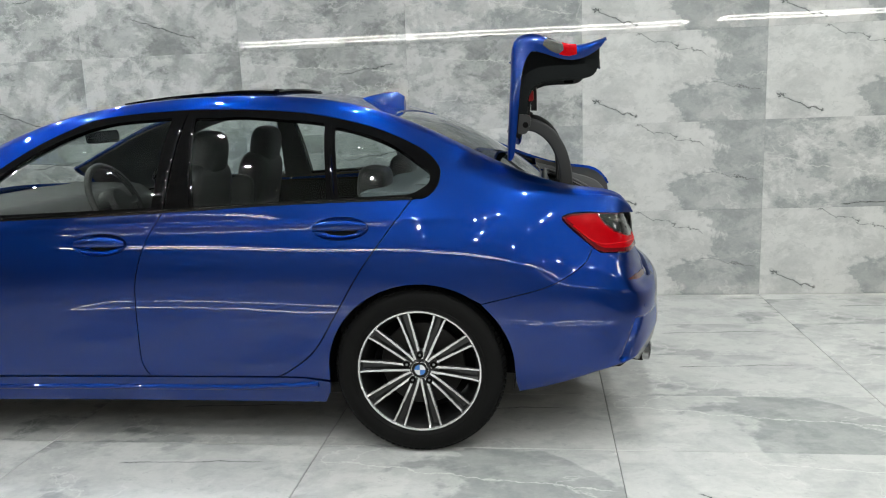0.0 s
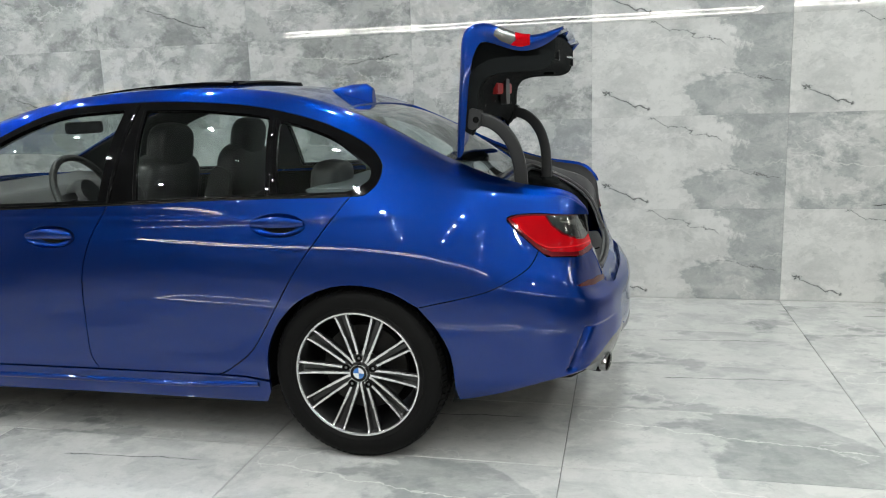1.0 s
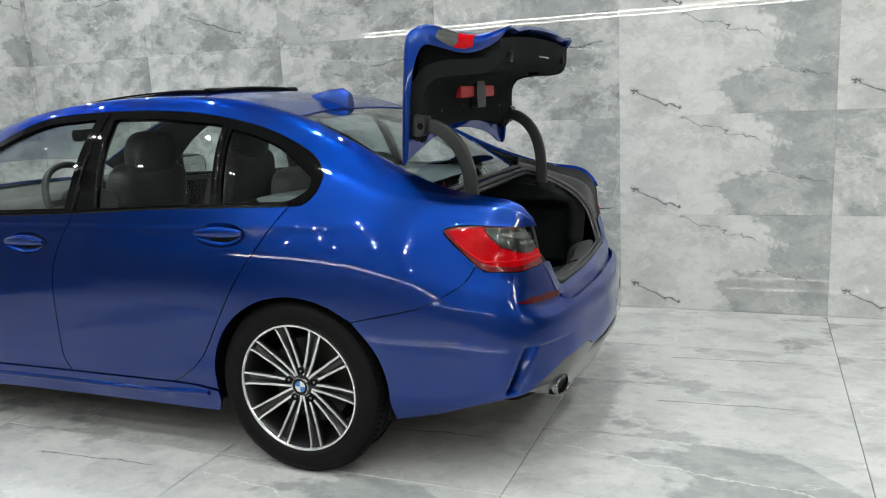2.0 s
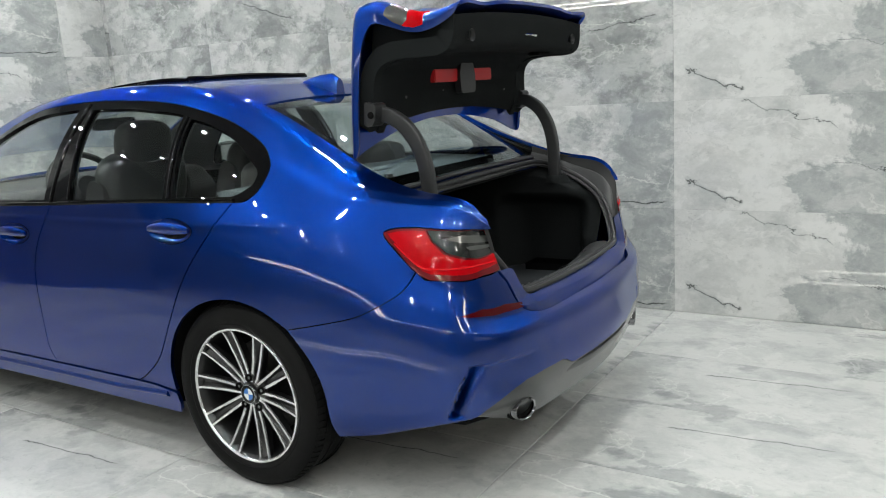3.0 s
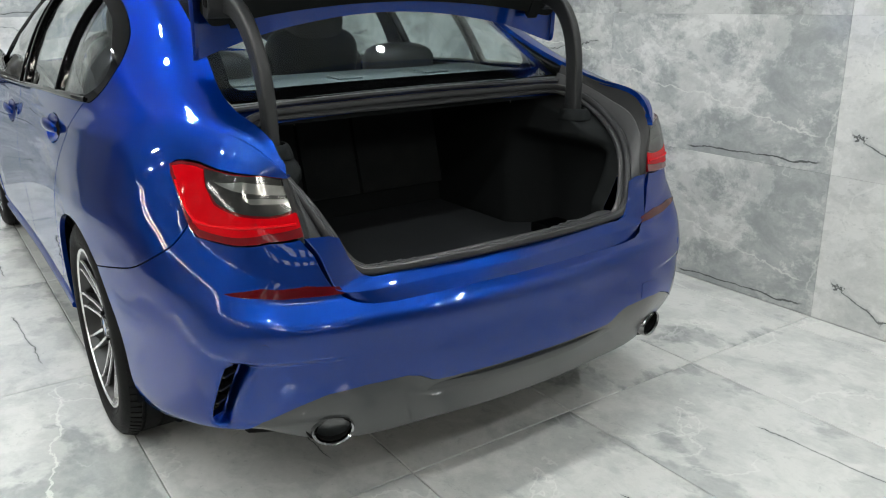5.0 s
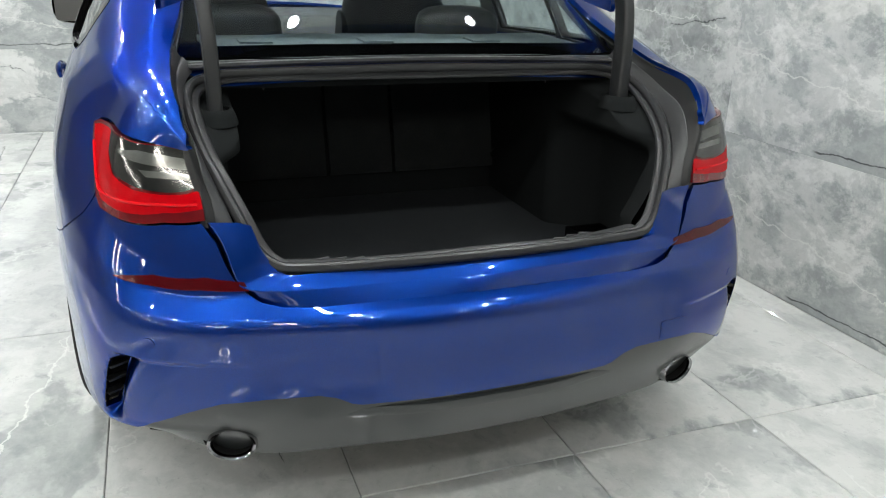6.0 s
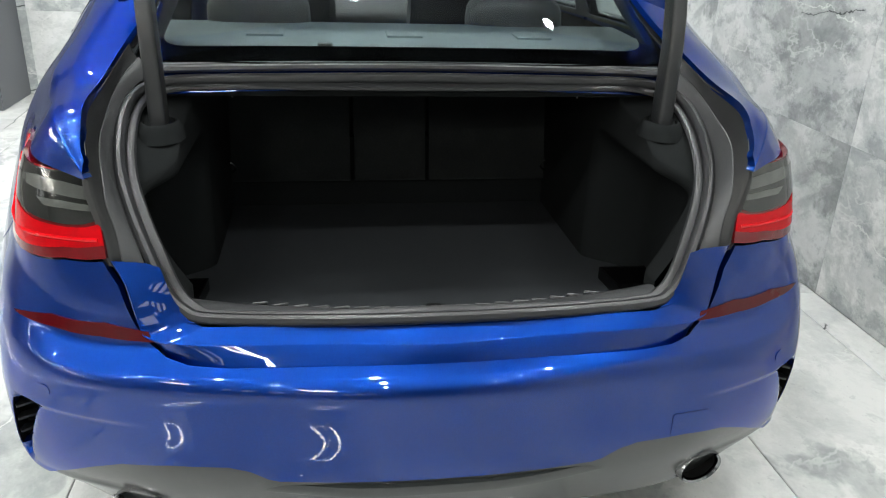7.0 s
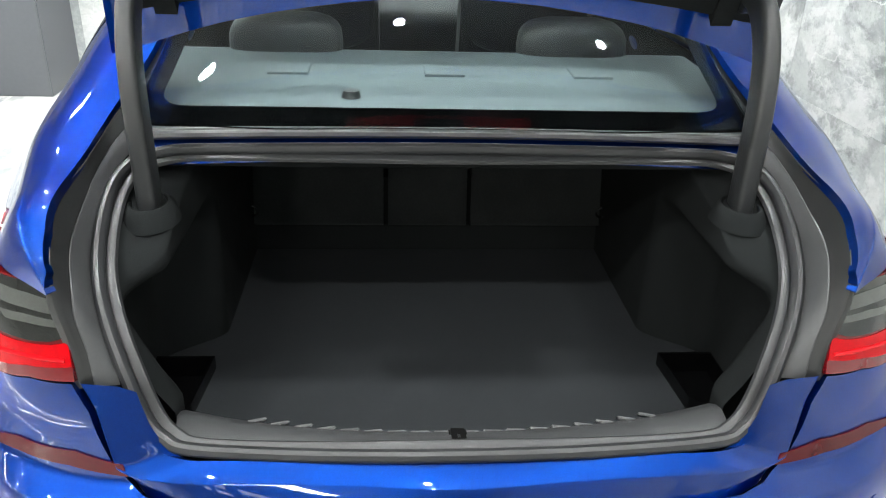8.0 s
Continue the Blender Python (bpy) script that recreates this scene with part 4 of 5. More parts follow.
bumper = panel("rear_bumper", BODY, bumper_uv, PAINT, car, holes=[vent_uv, vent_r], step=0.011, gap=0.001)[0]
fin_edge, face_edge = BODY(vent_in), BODY(vent_out)
duct = [fin_edge, fin_edge + np.array((-0.035, 0.004, 0)), face_edge + np.array((-0.035, 0.008, 0)), face_edge]
for rows in (duct, flipped(duct)):
    grid_sheet("vent_duct", rows, BLACK, bumper, "dark recessed vent duct", smooth=False)
for s in (-1, 1):
    for k in (3, 6, 9):
        ends = [fin_edge[k] + np.array((-0.006, 0, 0)), face_edge[k] + np.array((-0.012, 0, 0))]
        part("vent_slat", sweep([(x, -s * y, q) for x, y, q in ends], [(-0.010, -0.0022), (0.010, -0.0022), (0.010, 0.0022), (-0.010, 0.0022)]), PLASTIC, bumper)
# parking sensors and the tow eye cover
for y, z in ((-0.661, 0.539), (0.661, 0.539)):
    near = [(0.88, y + 0.011 * math.cos(a), z + 0.011 * math.sin(a)) for a in np.linspace(0, 2 * math.pi, 24, endpoint=False)]
    panel("parking_sensor", BODY, on_body(near), PAINT, bumper, "round painted parking sensor", step=0.02, lift=0.0012, thick=0.003)
tow = rounded([(0.425, 0.428, 0.008), (0.505, 0.425, 0.008), (0.505, 0.470, 0.008), (0.425, 0.474, 0.008)])
panel("tow_eye_cover", BODY, on_body([(0.94, y, z) for y, z in tow]), PAINT, bumper, "square painted tow eye cover", step=0.02, lift=0.0013, thick=0.003)
P_left = [(0.857, -0.545, 0.757), (0.872, -0.52, 0.72), (0.885, -0.497, 0.675), (0.896, -0.478, 0.640), (0.90, -0.44, 0.630), (0.905, -0.36, 0.627), (0.909, -0.18, 0.625), (0.911, 0, 0.624)]
P_open = [(0.895, 0, 0.650), (0.893, -0.2, 0.650), (0.885, -0.39, 0.652), (0.878, -0.425, 0.660), (0.87, -0.45, 0.680), (0.862, -0.468, 0.71), (0.85, -0.484, 0.757)]
foot_uv = on_body(dense(both_sides(P_foot), 0.008, False))
RIM_LOW, RIM_FOOT = BODY(on_body(dense(both_sides(P_left), 0.008, False))), BODY(foot_uv) - BODY.normal(foot_uv) * 0.016
top_uv = on_body(dense(both_sides(P_open[::-1]), 0.008, False))
RIM_TOP = BODY(top_uv) - BODY.normal(top_uv) * 0.011


def even(line, n):
    """The line again with n points at equal steps."""
    line = np.asarray(line, float)
    d = np.concatenate(([0], np.cumsum(np.linalg.norm(np.diff(line, axis=0), axis=1))))
    return np.stack([np.interp(np.linspace(0, d[-1], n), d, line[:, k]) for k in range(3)], 1)


low, top = even(RIM_LOW, 160), even(RIM_TOP, 160)
out = (low - top) * np.array((1, 1, 0))
out /= np.linalg.norm(out, axis=1)[:, None]
fall = step01((np.abs(np.linspace(-1, 1, 160)) - 0.99) / -0.30)[:, None]
lip = low - out * 0.010 * (1 - fall) + out * 0.018 * fall
foot = even(RIM_FOOT, 160)
over, down = (lip - top) / np.linalg.norm(lip - top, axis=1)[:, None], (foot - lip) / np.linalg.norm(foot - lip, axis=1)[:, None]
rows = [top - out * 0.024 - np.array((0, 0, 0.008)), top, top * 0.5 + lip * 0.5, lip - over * 0.0018, lip + down * 0.0018, lip * 0.5 + foot * 0.5, foot, foot - out * 0.01]
grid_sheet("rear_panel", rows, PAINT, car, "blue ledge and riser under the boot seal").data.set_sharp_from_angle(angle=radians(24))
D_low = [(0.85, -0.70, 0.315), (0.87, -0.62, 0.285), (0.90, -0.48, 0.264), (0.925, -0.3, 0.261), (0.945, 0, 0.261)]
D_top = [(x, y, z - 0.002) for x, y, z in GREY_EDGE[::-1]]
diff_uv = on_body(both_sides(D_top) + [(x, -y, z) for x, y, z in D_low][:-1] + D_low[::-1])
DIFF = panel("rear_diffuser", BODY, diff_uv, DIFFUSER, car, "graphite grey bumper insert", step=0.014, lift=-0.004, thick=0.03)[0]
part("diffuser_blade", sweep(spline([(0.955, -0.30, 0.375), (0.982, -0.15, 0.372), (0.988, 0, 0.372), (0.982, 0.15, 0.372), (0.955, 0.30, 0.375)], 30), rounded([(-0.02, -0.012), (0.006, -0.014), (0.008, 0.01), (-0.02, 0.012)], 0.005, 3)), DIFFUSER, DIFF, smooth=True)
part("underbody", prism(rounded([(-3.4, -0.6), (-3.4, 0.6), (-2.4, 0.78), (-0.45, 0.78), (-0.40, 0.62), (0.30, 0.62), (0.30, -0.62), (-0.40, -0.62), (-0.45, -0.78), (-2.4, -0.78)]), "z", 0.20, 0.26), BLACK, car, "dark underside")
part("rear_underside", prism(rounded([(0.28, 0.62), (0.40, 0.62), (0.45, 0.74), (0.78, 0.68), (0.87, 0.52), (0.89, 0.3), (0.89, -0.3), (0.87, -0.52), (0.78, -0.68), (0.45, -0.74), (0.40, -0.62), (0.28, -0.62)]), "z", 0.295, 0.32), BLACK, car)

# reflectors, tail lamps, exhaust pipes
REFL = [(0.812, -0.712, 0.655), (0.85, -0.64, 0.661), (0.88, -0.55, 0.657), (0.893, -0.480, 0.647), (0.898, -0.472, 0.630), (0.88, -0.56, 0.633), (0.855, -0.64, 0.640), (0.825, -0.70, 0.650)]
panel("rear_reflector", BODY, on_body(REFL), RED_REFLECTOR, bumper, "dark red slim reflector", both=True, step=0.02, lift=0.003, thick=0.01)
LAMP_OUT = [(0.558, -0.745, 0.899), (0.59, -0.742, 0.909), (0.66, -0.72, 0.911), (0.74, -0.665, 0.903), (0.80, -0.60, 0.895), (0.836, -0.552, 0.886), (0.85, -0.543, 0.82), (0.858, -0.539, 0.762), (0.82, -0.61, 0.758),
            (0.76, -0.69, 0.758), (0.715, -0.735, 0.762), (0.685, -0.75, 0.775), (0.655, -0.755, 0.80), (0.62, -0.755, 0.835), (0.575, -0.75, 0.878)]
lamps = panel("tail_light", BODY, on_body(LAMP_OUT), RED_DARK, car, "red and smoked glossy tail light", both=True, step=0.02, lift=0.005, thick=0.03)
SMOKE_OUT = [(0.694, -0.703, 0.9045), (0.74, -0.665, 0.9005), (0.80, -0.60, 0.893), (0.833, -0.556, 0.884), (0.849, -0.545, 0.822), (0.83, -0.57, 0.813), (0.805, -0.60, 0.811), (0.778, -0.642, 0.815), (0.748, -0.672, 0.836), (0.716, -0.695, 0.872)]
CLEAR_OUT = [(0.738, -0.668, 0.882), (0.77, -0.635, 0.880), (0.80, -0.60, 0.877), (0.836, -0.551, 0.869), (0.842, -0.548, 0.850), (0.80, -0.605, 0.856), (0.762, -0.645, 0.860)]
BAR_OUT = [(0.775, -0.637, 0.846), (0.80, -0.605, 0.848), (0.843, -0.548, 0.843), (0.845, -0.547, 0.834), (0.80, -0.605, 0.836), (0.785, -0.628, 0.834)]
BRIGHT_OUT = [(0.572, -0.74, 0.896), (0.60, -0.74, 0.902), (0.65, -0.725, 0.9045), (0.688, -0.707, 0.9025), (0.711, -0.699, 0.870), (0.743, -0.677, 0.833), (0.775, -0.647, 0.8105), (0.805, -0.60, 0.8065), (0.83, -0.57, 0.808), (0.8495, -0.545, 0.815), (0.853, -0.541, 0.782),
              (0.82, -0.61, 0.775), (0.76, -0.69, 0.774), (0.715, -0.735, 0.779), (0.69, -0.75, 0.790), (0.665, -0.755, 0.811), (0.632, -0.755, 0.842), (0.588, -0.75, 0.880)]
for o, m, l, h in ((BRIGHT_OUT, RED_LENS, "bright red lens", 0.0062), (SMOKE_OUT, SMOKE, "smoked grey lens", 0.0070), (CLEAR_OUT, CLEAR_LENS, "clear reversing lens", 0.0078), (BAR_OUT, CLEAR_LENS, "clear indicator bar", 0.0078)):
    pair = panel("lens", BODY, on_body(o), m, lamps[0], l, both=True, step=0.015, lift=h, thick=0.006)
    pair[1].parent = lamps[1]
guide = BODY.find(np.array([(0.605, -0.745, 0.876), (0.645, -0.748, 0.842), (0.685, -0.742, 0.809), (0.72, -0.718, 0.794), (0.775, -0.655, 0.788), (0.82, -0.597, 0.788), (0.846, -0.552, 0.792)]))
run_g = spline(BODY(guide) + BODY.normal(guide) * 0.0068, 30)
for lamp_ob, flip in zip(lamps, (1, -1)):
    part("light_guide", sweep(run_g * np.array((1, flip, 1)), circle(0.003, 8, 1.0, 1.0), (0.6, -0.8 * flip, 0)), RED_GUIDE, lamp_ob, "bright red light bar", smooth=True)
for s in (-1, 1):
    pipe = part("exhaust_pipe", lathe([(0.038, -0.16), (0.040, 0.03), (0.0445, 0.034), (0.047, 0.028), (0.047, -0.05), (0.046, -0.16)], 40, "x", (0.0, 0.0, 0.0)), DARK_CHROME, DIFF, "chrome exhaust tailpipe", smooth=True)
    pipe.matrix_basis = pose(0.882, 0.519 * s, 0.313, 0, 4, 14 * s) @ Matrix.Diagonal((1, 1.06, 0.80, 1))
    # Surround in flat black, its colour taking in the shade round the pipe.
    hood = part("pipe_surround", lathe([(0.050, -0.12), (0.052, 0.012), (0.056, 0.014), (0.058, 0.010), (0.060, -0.12)], 36, "x"), BLACK, DIFF, "black tailpipe surround with its shade in the colour", smooth=True)
    hood.matrix_basis = pose(0.878, 0.519 * s, 0.319, 0, 4, 14 * s) @ Matrix.Diagonal((1, 1.06, 0.84, 1))
    part("pipe_bore", lathe([(0.0362, 0.026), (0.0360, -0.10), (0.0005, -0.10)], 32, "x"), BLACK, pipe, smooth=True)

# ---- the car: wheels ----
def wheel(at):
    rim = part("wheel", lathe([(0.243, -0.094), (0.2425, -0.099), (0.238, -0.100), (0.233, -0.094), (0.224, -0.06), (0.208, 0.0), (0.206, 0.09), (0.24, 0.10)], 72), SPOKE_DARK, car, "twin-spoke alloy wheel with machined faces", smooth=True)
    rim.location = at
    part("tyre", lathe([(0.241, -0.094), (0.249, -0.102), (0.258, -0.107), (0.261, -0.1058), (0.272, -0.1105), (0.300, -0.1090), (0.317, -0.100), (0.326, -0.084), (0.3285, -0.062), (0.3225, -0.060), (0.3225, -0.052), (0.3288, -0.050),
                        (0.3290, -0.012), (0.3225, -0.010), (0.3225, 0.0), (0.3290, 0.002), (0.3288, 0.05), (0.3225, 0.052), (0.3225, 0.060), (0.3285, 0.062), (0.326, 0.086), (0.317, 0.105), (0.300, 0.1165), (0.25, 0.108), (0.241, 0.094)], 96), TYRE, rim, "low-profile black tyre", smooth=True)
    bm = bmesh.new()
    for k in range(84):
        a = 2 * math.pi * k / 84
        for s in (-1, 1):
            m = Matrix.Rotation(-a, 4, "Y") @ pose(0.3275, s * 0.078, 0, 0, 0, s * 22) @ Matrix.Diagonal((0.006, 0.030, 0.017, 1))
            bmesh.ops.create_cube(bm, size=1, matrix=m)
    tagged(part("tread_block", bm, TYRE, rim), kind="stuff")
    part("rim_lip", lathe([(0.2432, -0.0985), (0.241, -0.1018), (0.235, -0.1018), (0.2325, -0.097)], 72), MACHINED, rim, "bright machined rim edge", smooth=True)
    part("brake_disc", lathe([(0.05, 0.03), (0.05, 0.005), (0.165, 0.005), (0.167, 0.008), (0.167, 0.03)], 48), DISC, rim, smooth=True)
    part("brake_shield", lathe([(0.03, 0.05), (0.2, 0.05)], 40), BLACK, rim)
    part("hub", lathe([(0.0005, -0.076), (0.034, -0.076), (0.037, -0.068), (0.055, -0.060), (0.070, -0.054), (0.073, -0.03), (0.06, 0.01)], 40), SPOKE_DARK, rim, smooth=True)
    for q, mat in ((0, "w"), (1, "b"), (2, "w"), (3, "b")):
        pts = [(0, 0)] + [(0.0215 * math.cos(radians(q * 90 + a)), 0.0215 * math.sin(radians(q * 90 + a))) for a in range(0, 91, 15)]
        part("roundel", prism(pts, "y", -0.0805, -0.0765), CAP_BLUE if mat == "b" else CAP_WHITE, rim)
    part("roundel_ring", lathe([(0.0215, -0.0765), (0.0217, -0.0812), (0.030, -0.0808), (0.032, -0.0765)], 36), BLACK_GLOSS, rim, smooth=True)
    part("roundel_edge", lathe([(0.032, -0.0755), (0.032, -0.082), (0.0335, -0.082), (0.0345, -0.0755)], 36), CHROME, rim, smooth=True)
    for k in range(5):
        a = 2 * math.pi * (k + 0.25) / 5
        c, s = math.cos(a) * 0.056, math.sin(a) * 0.056
        # Cup stands proud in black; its colour gives the shade of a recess.
        part("bolt_hole", lathe([(0.0135, -0.066), (0.0135, -0.0745), (0.0120, -0.0748), (0.0115, -0.0690), (0.0005, -0.0685)], 16, "y", (c, 0, s)), BLACK, rim)
        part("wheel_bolt", lathe([(0.0005, -0.0705), (0.0055, -0.0705), (0.0055, -0.05)], 6, "y", (c, 0, s)), STEEL, rim)
    # a dark channel with two bright ridges, ten times
    spoke = face = None
    for k in range(10):
        turn = Matrix.Rotation(2 * math.pi * (k + 0.12) / 10, 4, "Y")
        if spoke is None:
            bm = bmesh.new()
            rings = []
            for r, w, y, d in ((0.045, 0.013, -0.060, 0.03), (0.11, 0.0185, -0.066, 0.034), (0.17, 0.0215, -0.075, 0.03), (0.215, 0.0245, -0.084, 0.022), (0.236, 0.027, -0.091, 0.012)):
                rings.append([bm.verts.new(p) for p in ((r, y, -w), (r, y + 0.016, -0.008), (r, y + 0.016, 0.008), (r, y, w), (r, y + d, w * 0.85), (r, y + d, -w * 0.85))])
            for a, b in zip(rings, rings[1:]):
                for j in range(6):
                    bm.faces.new((a[j], a[(j + 1) % 6], b[(j + 1) % 6], b[j]))
            spoke = part("spoke", bm, SPOKE_DARK, rim, smooth=True)
            bm = bmesh.new()
            for s in (-1, 1):
                rings = []
                for r, w, y in ((0.040, 0.0085, -0.0665), (0.062, 0.0115, -0.0660), (0.11, 0.0145, -0.0695), (0.145, 0.016, -0.0745), (0.15, 0.0172, -0.0755), (0.19, 0.0188, -0.083), (0.222, 0.0210, -0.090), (0.237, 0.0235, -0.0985)):
                    h = 0.0044 if r < 0.147 else 0.0038
                    rings.append([bm.verts.new(p) for p in ((r, y, s * w - h), (r, y, s * w + h), (r, y + 0.006, s * w + h + 0.001), (r, y + 0.006, s * w - h - 0.001))])
                for a, b in zip(rings, rings[1:]):
                    for j in range(4):
                        bm.faces.new((a[j], a[(j + 1) % 4], b[(j + 1) % 4], b[j]))
                bm.faces.new(rings[0])
                bm.faces.new(rings[-1][::-1])
            face = part("spoke_face", bm, MACHINED, rim, "bright machined spoke face")
            spoke.matrix_basis = face.matrix_basis = turn
        else:
            copy_thing(spoke, turn)
            copy_thing(face, turn)
    return rim


CAP_BLUE = material("badge_blue", (0.03, 0.16, 0.5), 0.3, 0, 0.8)
CAP_WHITE = material("badge_white", (0.75, 0.76, 0.78), 0.3, 0.3, 0.8)
rear_left = wheel((0.003, -0.752, 0.329))
copy_thing(rear_left, pose(0.003, 0.752, 0.329, 0, 17, 180))
copy_thing(rear_left, pose(-2.848, -0.752, 0.329, 0, 40, 0))
copy_thing(rear_left, pose(-2.848, 0.752, 0.329, 0, 60, 180))
for wx in (0.003, -2.848):
    for s in (-1, 1):
        poly = [(wx + 0.375 * math.cos(radians(a)), 0.335 + 0.36 * math.sin(radians(a))) for a in range(-16, 197, 12)]
        bm = bmesh.new()
        r0 = [bm.verts.new((x, s * 0.836, z)) for x, z in poly]
        r1 = [bm.verts.new((x, s * 0.60, z)) for x, z in poly]
        for i in range(len(poly) - 1):
            bm.faces.new((r0[i], r0[i + 1], r1[i + 1], r1[i]))
        bm.faces.new(r1)
        part("wheel_housing", bm, BLACK, car, smooth=True)

# ---- the car: boot opening ----
SEAL_LINE = [(0.893, 0, 0.655), (0.889, -0.2, 0.656), (0.877, -0.38, 0.660), (0.866, -0.425, 0.672), (0.852, -0.452, 0.70), (0.83, -0.477, 0.755), (0.79, -0.507, 0.82), (0.735, -0.530, 0.868), (0.66, -0.543, 0.912),
             (0.58, -0.545, 0.947), (0.525, -0.526, 0.968), (0.505, -0.476, 0.980), (0.50, -0.40, 0.983), (0.50, -0.2, 0.986), (0.50, 0, 0.988)]
loop = SEAL_LINE + [(x, -y, z) for x, y, z in SEAL_LINE[-2:0:-1]]
seal_path = spline(loop, 180, closed=True)
mid = seal_path.mean(0)
inner = seal_path - (seal_path - mid) / np.linalg.norm(seal_path - mid, axis=1, keepdims=True) * 0.017 - np.array((0.004, 0, 0.006))
boot_seal = part("boot_seal", sweep(seal_path, circle(0.0105, 10, 1.0, 1.1), (0.55, 0, 0.83), True), SEAL, car, "black rubber seal round the boot opening", smooth=True)
part("seal_lip", sweep(inner, circle(0.008, 8, 1.2, 0.8), (0.55, 0, 0.83), True), SEAL, boot_seal, smooth=True)
rim_uv = np.concatenate((top_edge(0.452, 0.79, 30), on_flank([(0.829, 0.918), (0.838, 0.890)])))
rim = np.concatenate((FLANK(rim_uv) + np.array((-0.0015, 0.0, -0.0015)), [(0.843, -0.543, 0.82), (0.850, -0.5405, 0.762)]))
run = np.concatenate(([0], np.cumsum(np.linalg.norm(np.diff(rim, axis=0), axis=1))))
BODY_EDGE = np.stack([np.interp(np.linspace(0, run[-1], 48), run, rim[:, k]) for k in range(3)], 1)
for _ in range(3):
    BODY_EDGE[1:-1] = (BODY_EDGE[:-2] + 2 * BODY_EDGE[1:-1] + BODY_EDGE[2:]) / 4
BODY_EDGE[-1] += (-0.002, 0.0, -0.012)
SEAL_EDGE = spline([(0.455, -0.52, 0.990), (0.53, -0.542, 0.975), (0.63, -0.553, 0.934), (0.71, -0.546, 0.890), (0.75, -0.535, 0.863), (0.785, -0.520, 0.832), (0.80, -0.510, 0.81), (0.815, -0.499, 0.785), (0.833, -0.486, 0.745)], 48)
fall = np.stack((np.interp(np.arange(48), (0, 24, 47), (0.0, -0.008, -0.005)), np.zeros(48), np.interp(np.arange(48), (0, 24, 47), (-0.020, -0.018, -0.010))), 1)
mixed = lambda f, d: BODY_EDGE + (SEAL_EDGE - BODY_EDGE) * f + fall * d
channel = [BODY_EDGE + np.array((-0.008, -0.008, -0.014)), BODY_EDGE + np.array((-0.004, 0.001, -0.006)), mixed(0.05, 0.35), mixed(0.2, 0.7), mixed(0.38, 0.7)]
trim = [mixed(0.38, 0.7), mixed(0.40, 0.45), mixed(0.45, 0.35), mixed(0.7, 0.2), mixed(0.98, 0.3)]
for rows in (channel, flipped(channel)):
    grid_sheet("rain_channel", rows, CHANNEL, car, "dark rain channel beside the boot opening")
for rows in (trim, flipped(trim)):
    grid_sheet("boot_side_trim", rows, GREY_TRIM, car, "grey plastic trim beside the boot opening")
# cross member between the glass and the seal
span = np.linspace(-1, 1, 41)
bow = lambda x, z, w, c: np.array([(x - c * f * f, w * f, z - 0.012 * f * f) for f in span])
grid_sheet("rear_scuttle", [bow(0.455, 1.006, 0.55, 0.01), bow(0.470, 0.997, 0.55, 0.01), bow(0.480, 0.992, 0.54, 0.005), bow(0.492, 0.988, 0.51, 0.0), bow(0.497, 0.965, 0.50, 0.0)], PAINT, car, "blue painted cross member under the rear window")
part("window_moulding", sweep(bow(0.468, 1.004, 0.545, 0.01), circle(0.0095, 8, 1.4, 0.8)), RUBBER, car, smooth=True)
part("window_gasket", sweep(bow(0.455, 1.009, 0.55, 0.01), circle(0.008, 8, 1.2, 0.7)), GREY_TRIM, car, smooth=True)

# boot sill trim with its ribs and latch
ss = np.linspace(-1, 1, 45)
prof = [(0.874, 0.653), (0.862, 0.655), (0.838, 0.648), (0.818, 0.638), (0.800, 0.622), (0.788, 0.600), (0.780, 0.57), (0.775, 0.50)]
rows = [[(x - (0.035 + 0.4 * (0.874 - x)) * abs(f) ** 2.2, (0.418 + 0.03 * (0.874 - x) / 0.1) * f, z + 0.004 * abs(f) ** 3) for f in ss] for x, z in prof]
sill_trim = grid_sheet("boot_sill_trim", rows, GREY_TRIM, car, "grey plastic loading sill cover")
for k in range(-9, 10):
    if k == 0:
        continue
    y = 0.0205 * k + 0.016 * (abs(k) - 1) * (1 if k > 0 else -1) * 1.0
    f = y / 0.42
    part("rib", box((0.036, 0.030, 0.0045), (0.806 - 0.063 * abs(f) ** 2.2, y, 0.6275 + 0.004 * abs(f) ** 3), (0, -41, -22 * f)), GREY_TRIM, sill_trim, bevel=0.002)
# Flush black box in place of the open slot, shade by colour.
part("latch_slot", box((0.052, 0.028, 0.006), (0.838, 0.0, 0.6475), (0, -18, 0)), BLACK, sill_trim, bevel=0.003)
part("latch", box((0.016, 0.010, 0.008), (0.850, 0.0, 0.652), (0, -18, 0)), PLASTIC, sill_trim, bevel=0.003)

# boot lining
gx, gz = np.linspace(0.79, -0.16, 60), np.linspace(0.0, 1.0, 84)


def lining_y(x, z):
    """Side lining: a box over the wheel arch, a niche under the hinge foot, and a ledge up to the seal."""
    niche = step01((x - 0.30) / 0.12) * step01((0.85 - z) / 0.07)
    y = 0.450 + 0.113 * niche
    y = y + (0.55 - y) * step01((z - lining_top(float(x)) + 0.032) / 0.032) * step01((x - 0.44) / 0.06)
    out = step01((x - 0.655) / 0.085)
    return y * (1 - out) + np.interp(z, (0.5, 0.66, 0.70, 0.755, 0.82, 0.90), (0.43, 0.43, 0.455, 0.482, 0.512, 0.54)) * out


def lining_top(x):
    return float(np.interp(x, (-0.16, 0.50, 0.58, 0.66, 0.735, 0.79), (0.965, 0.955, 0.938, 0.902, 0.855, 0.80)))


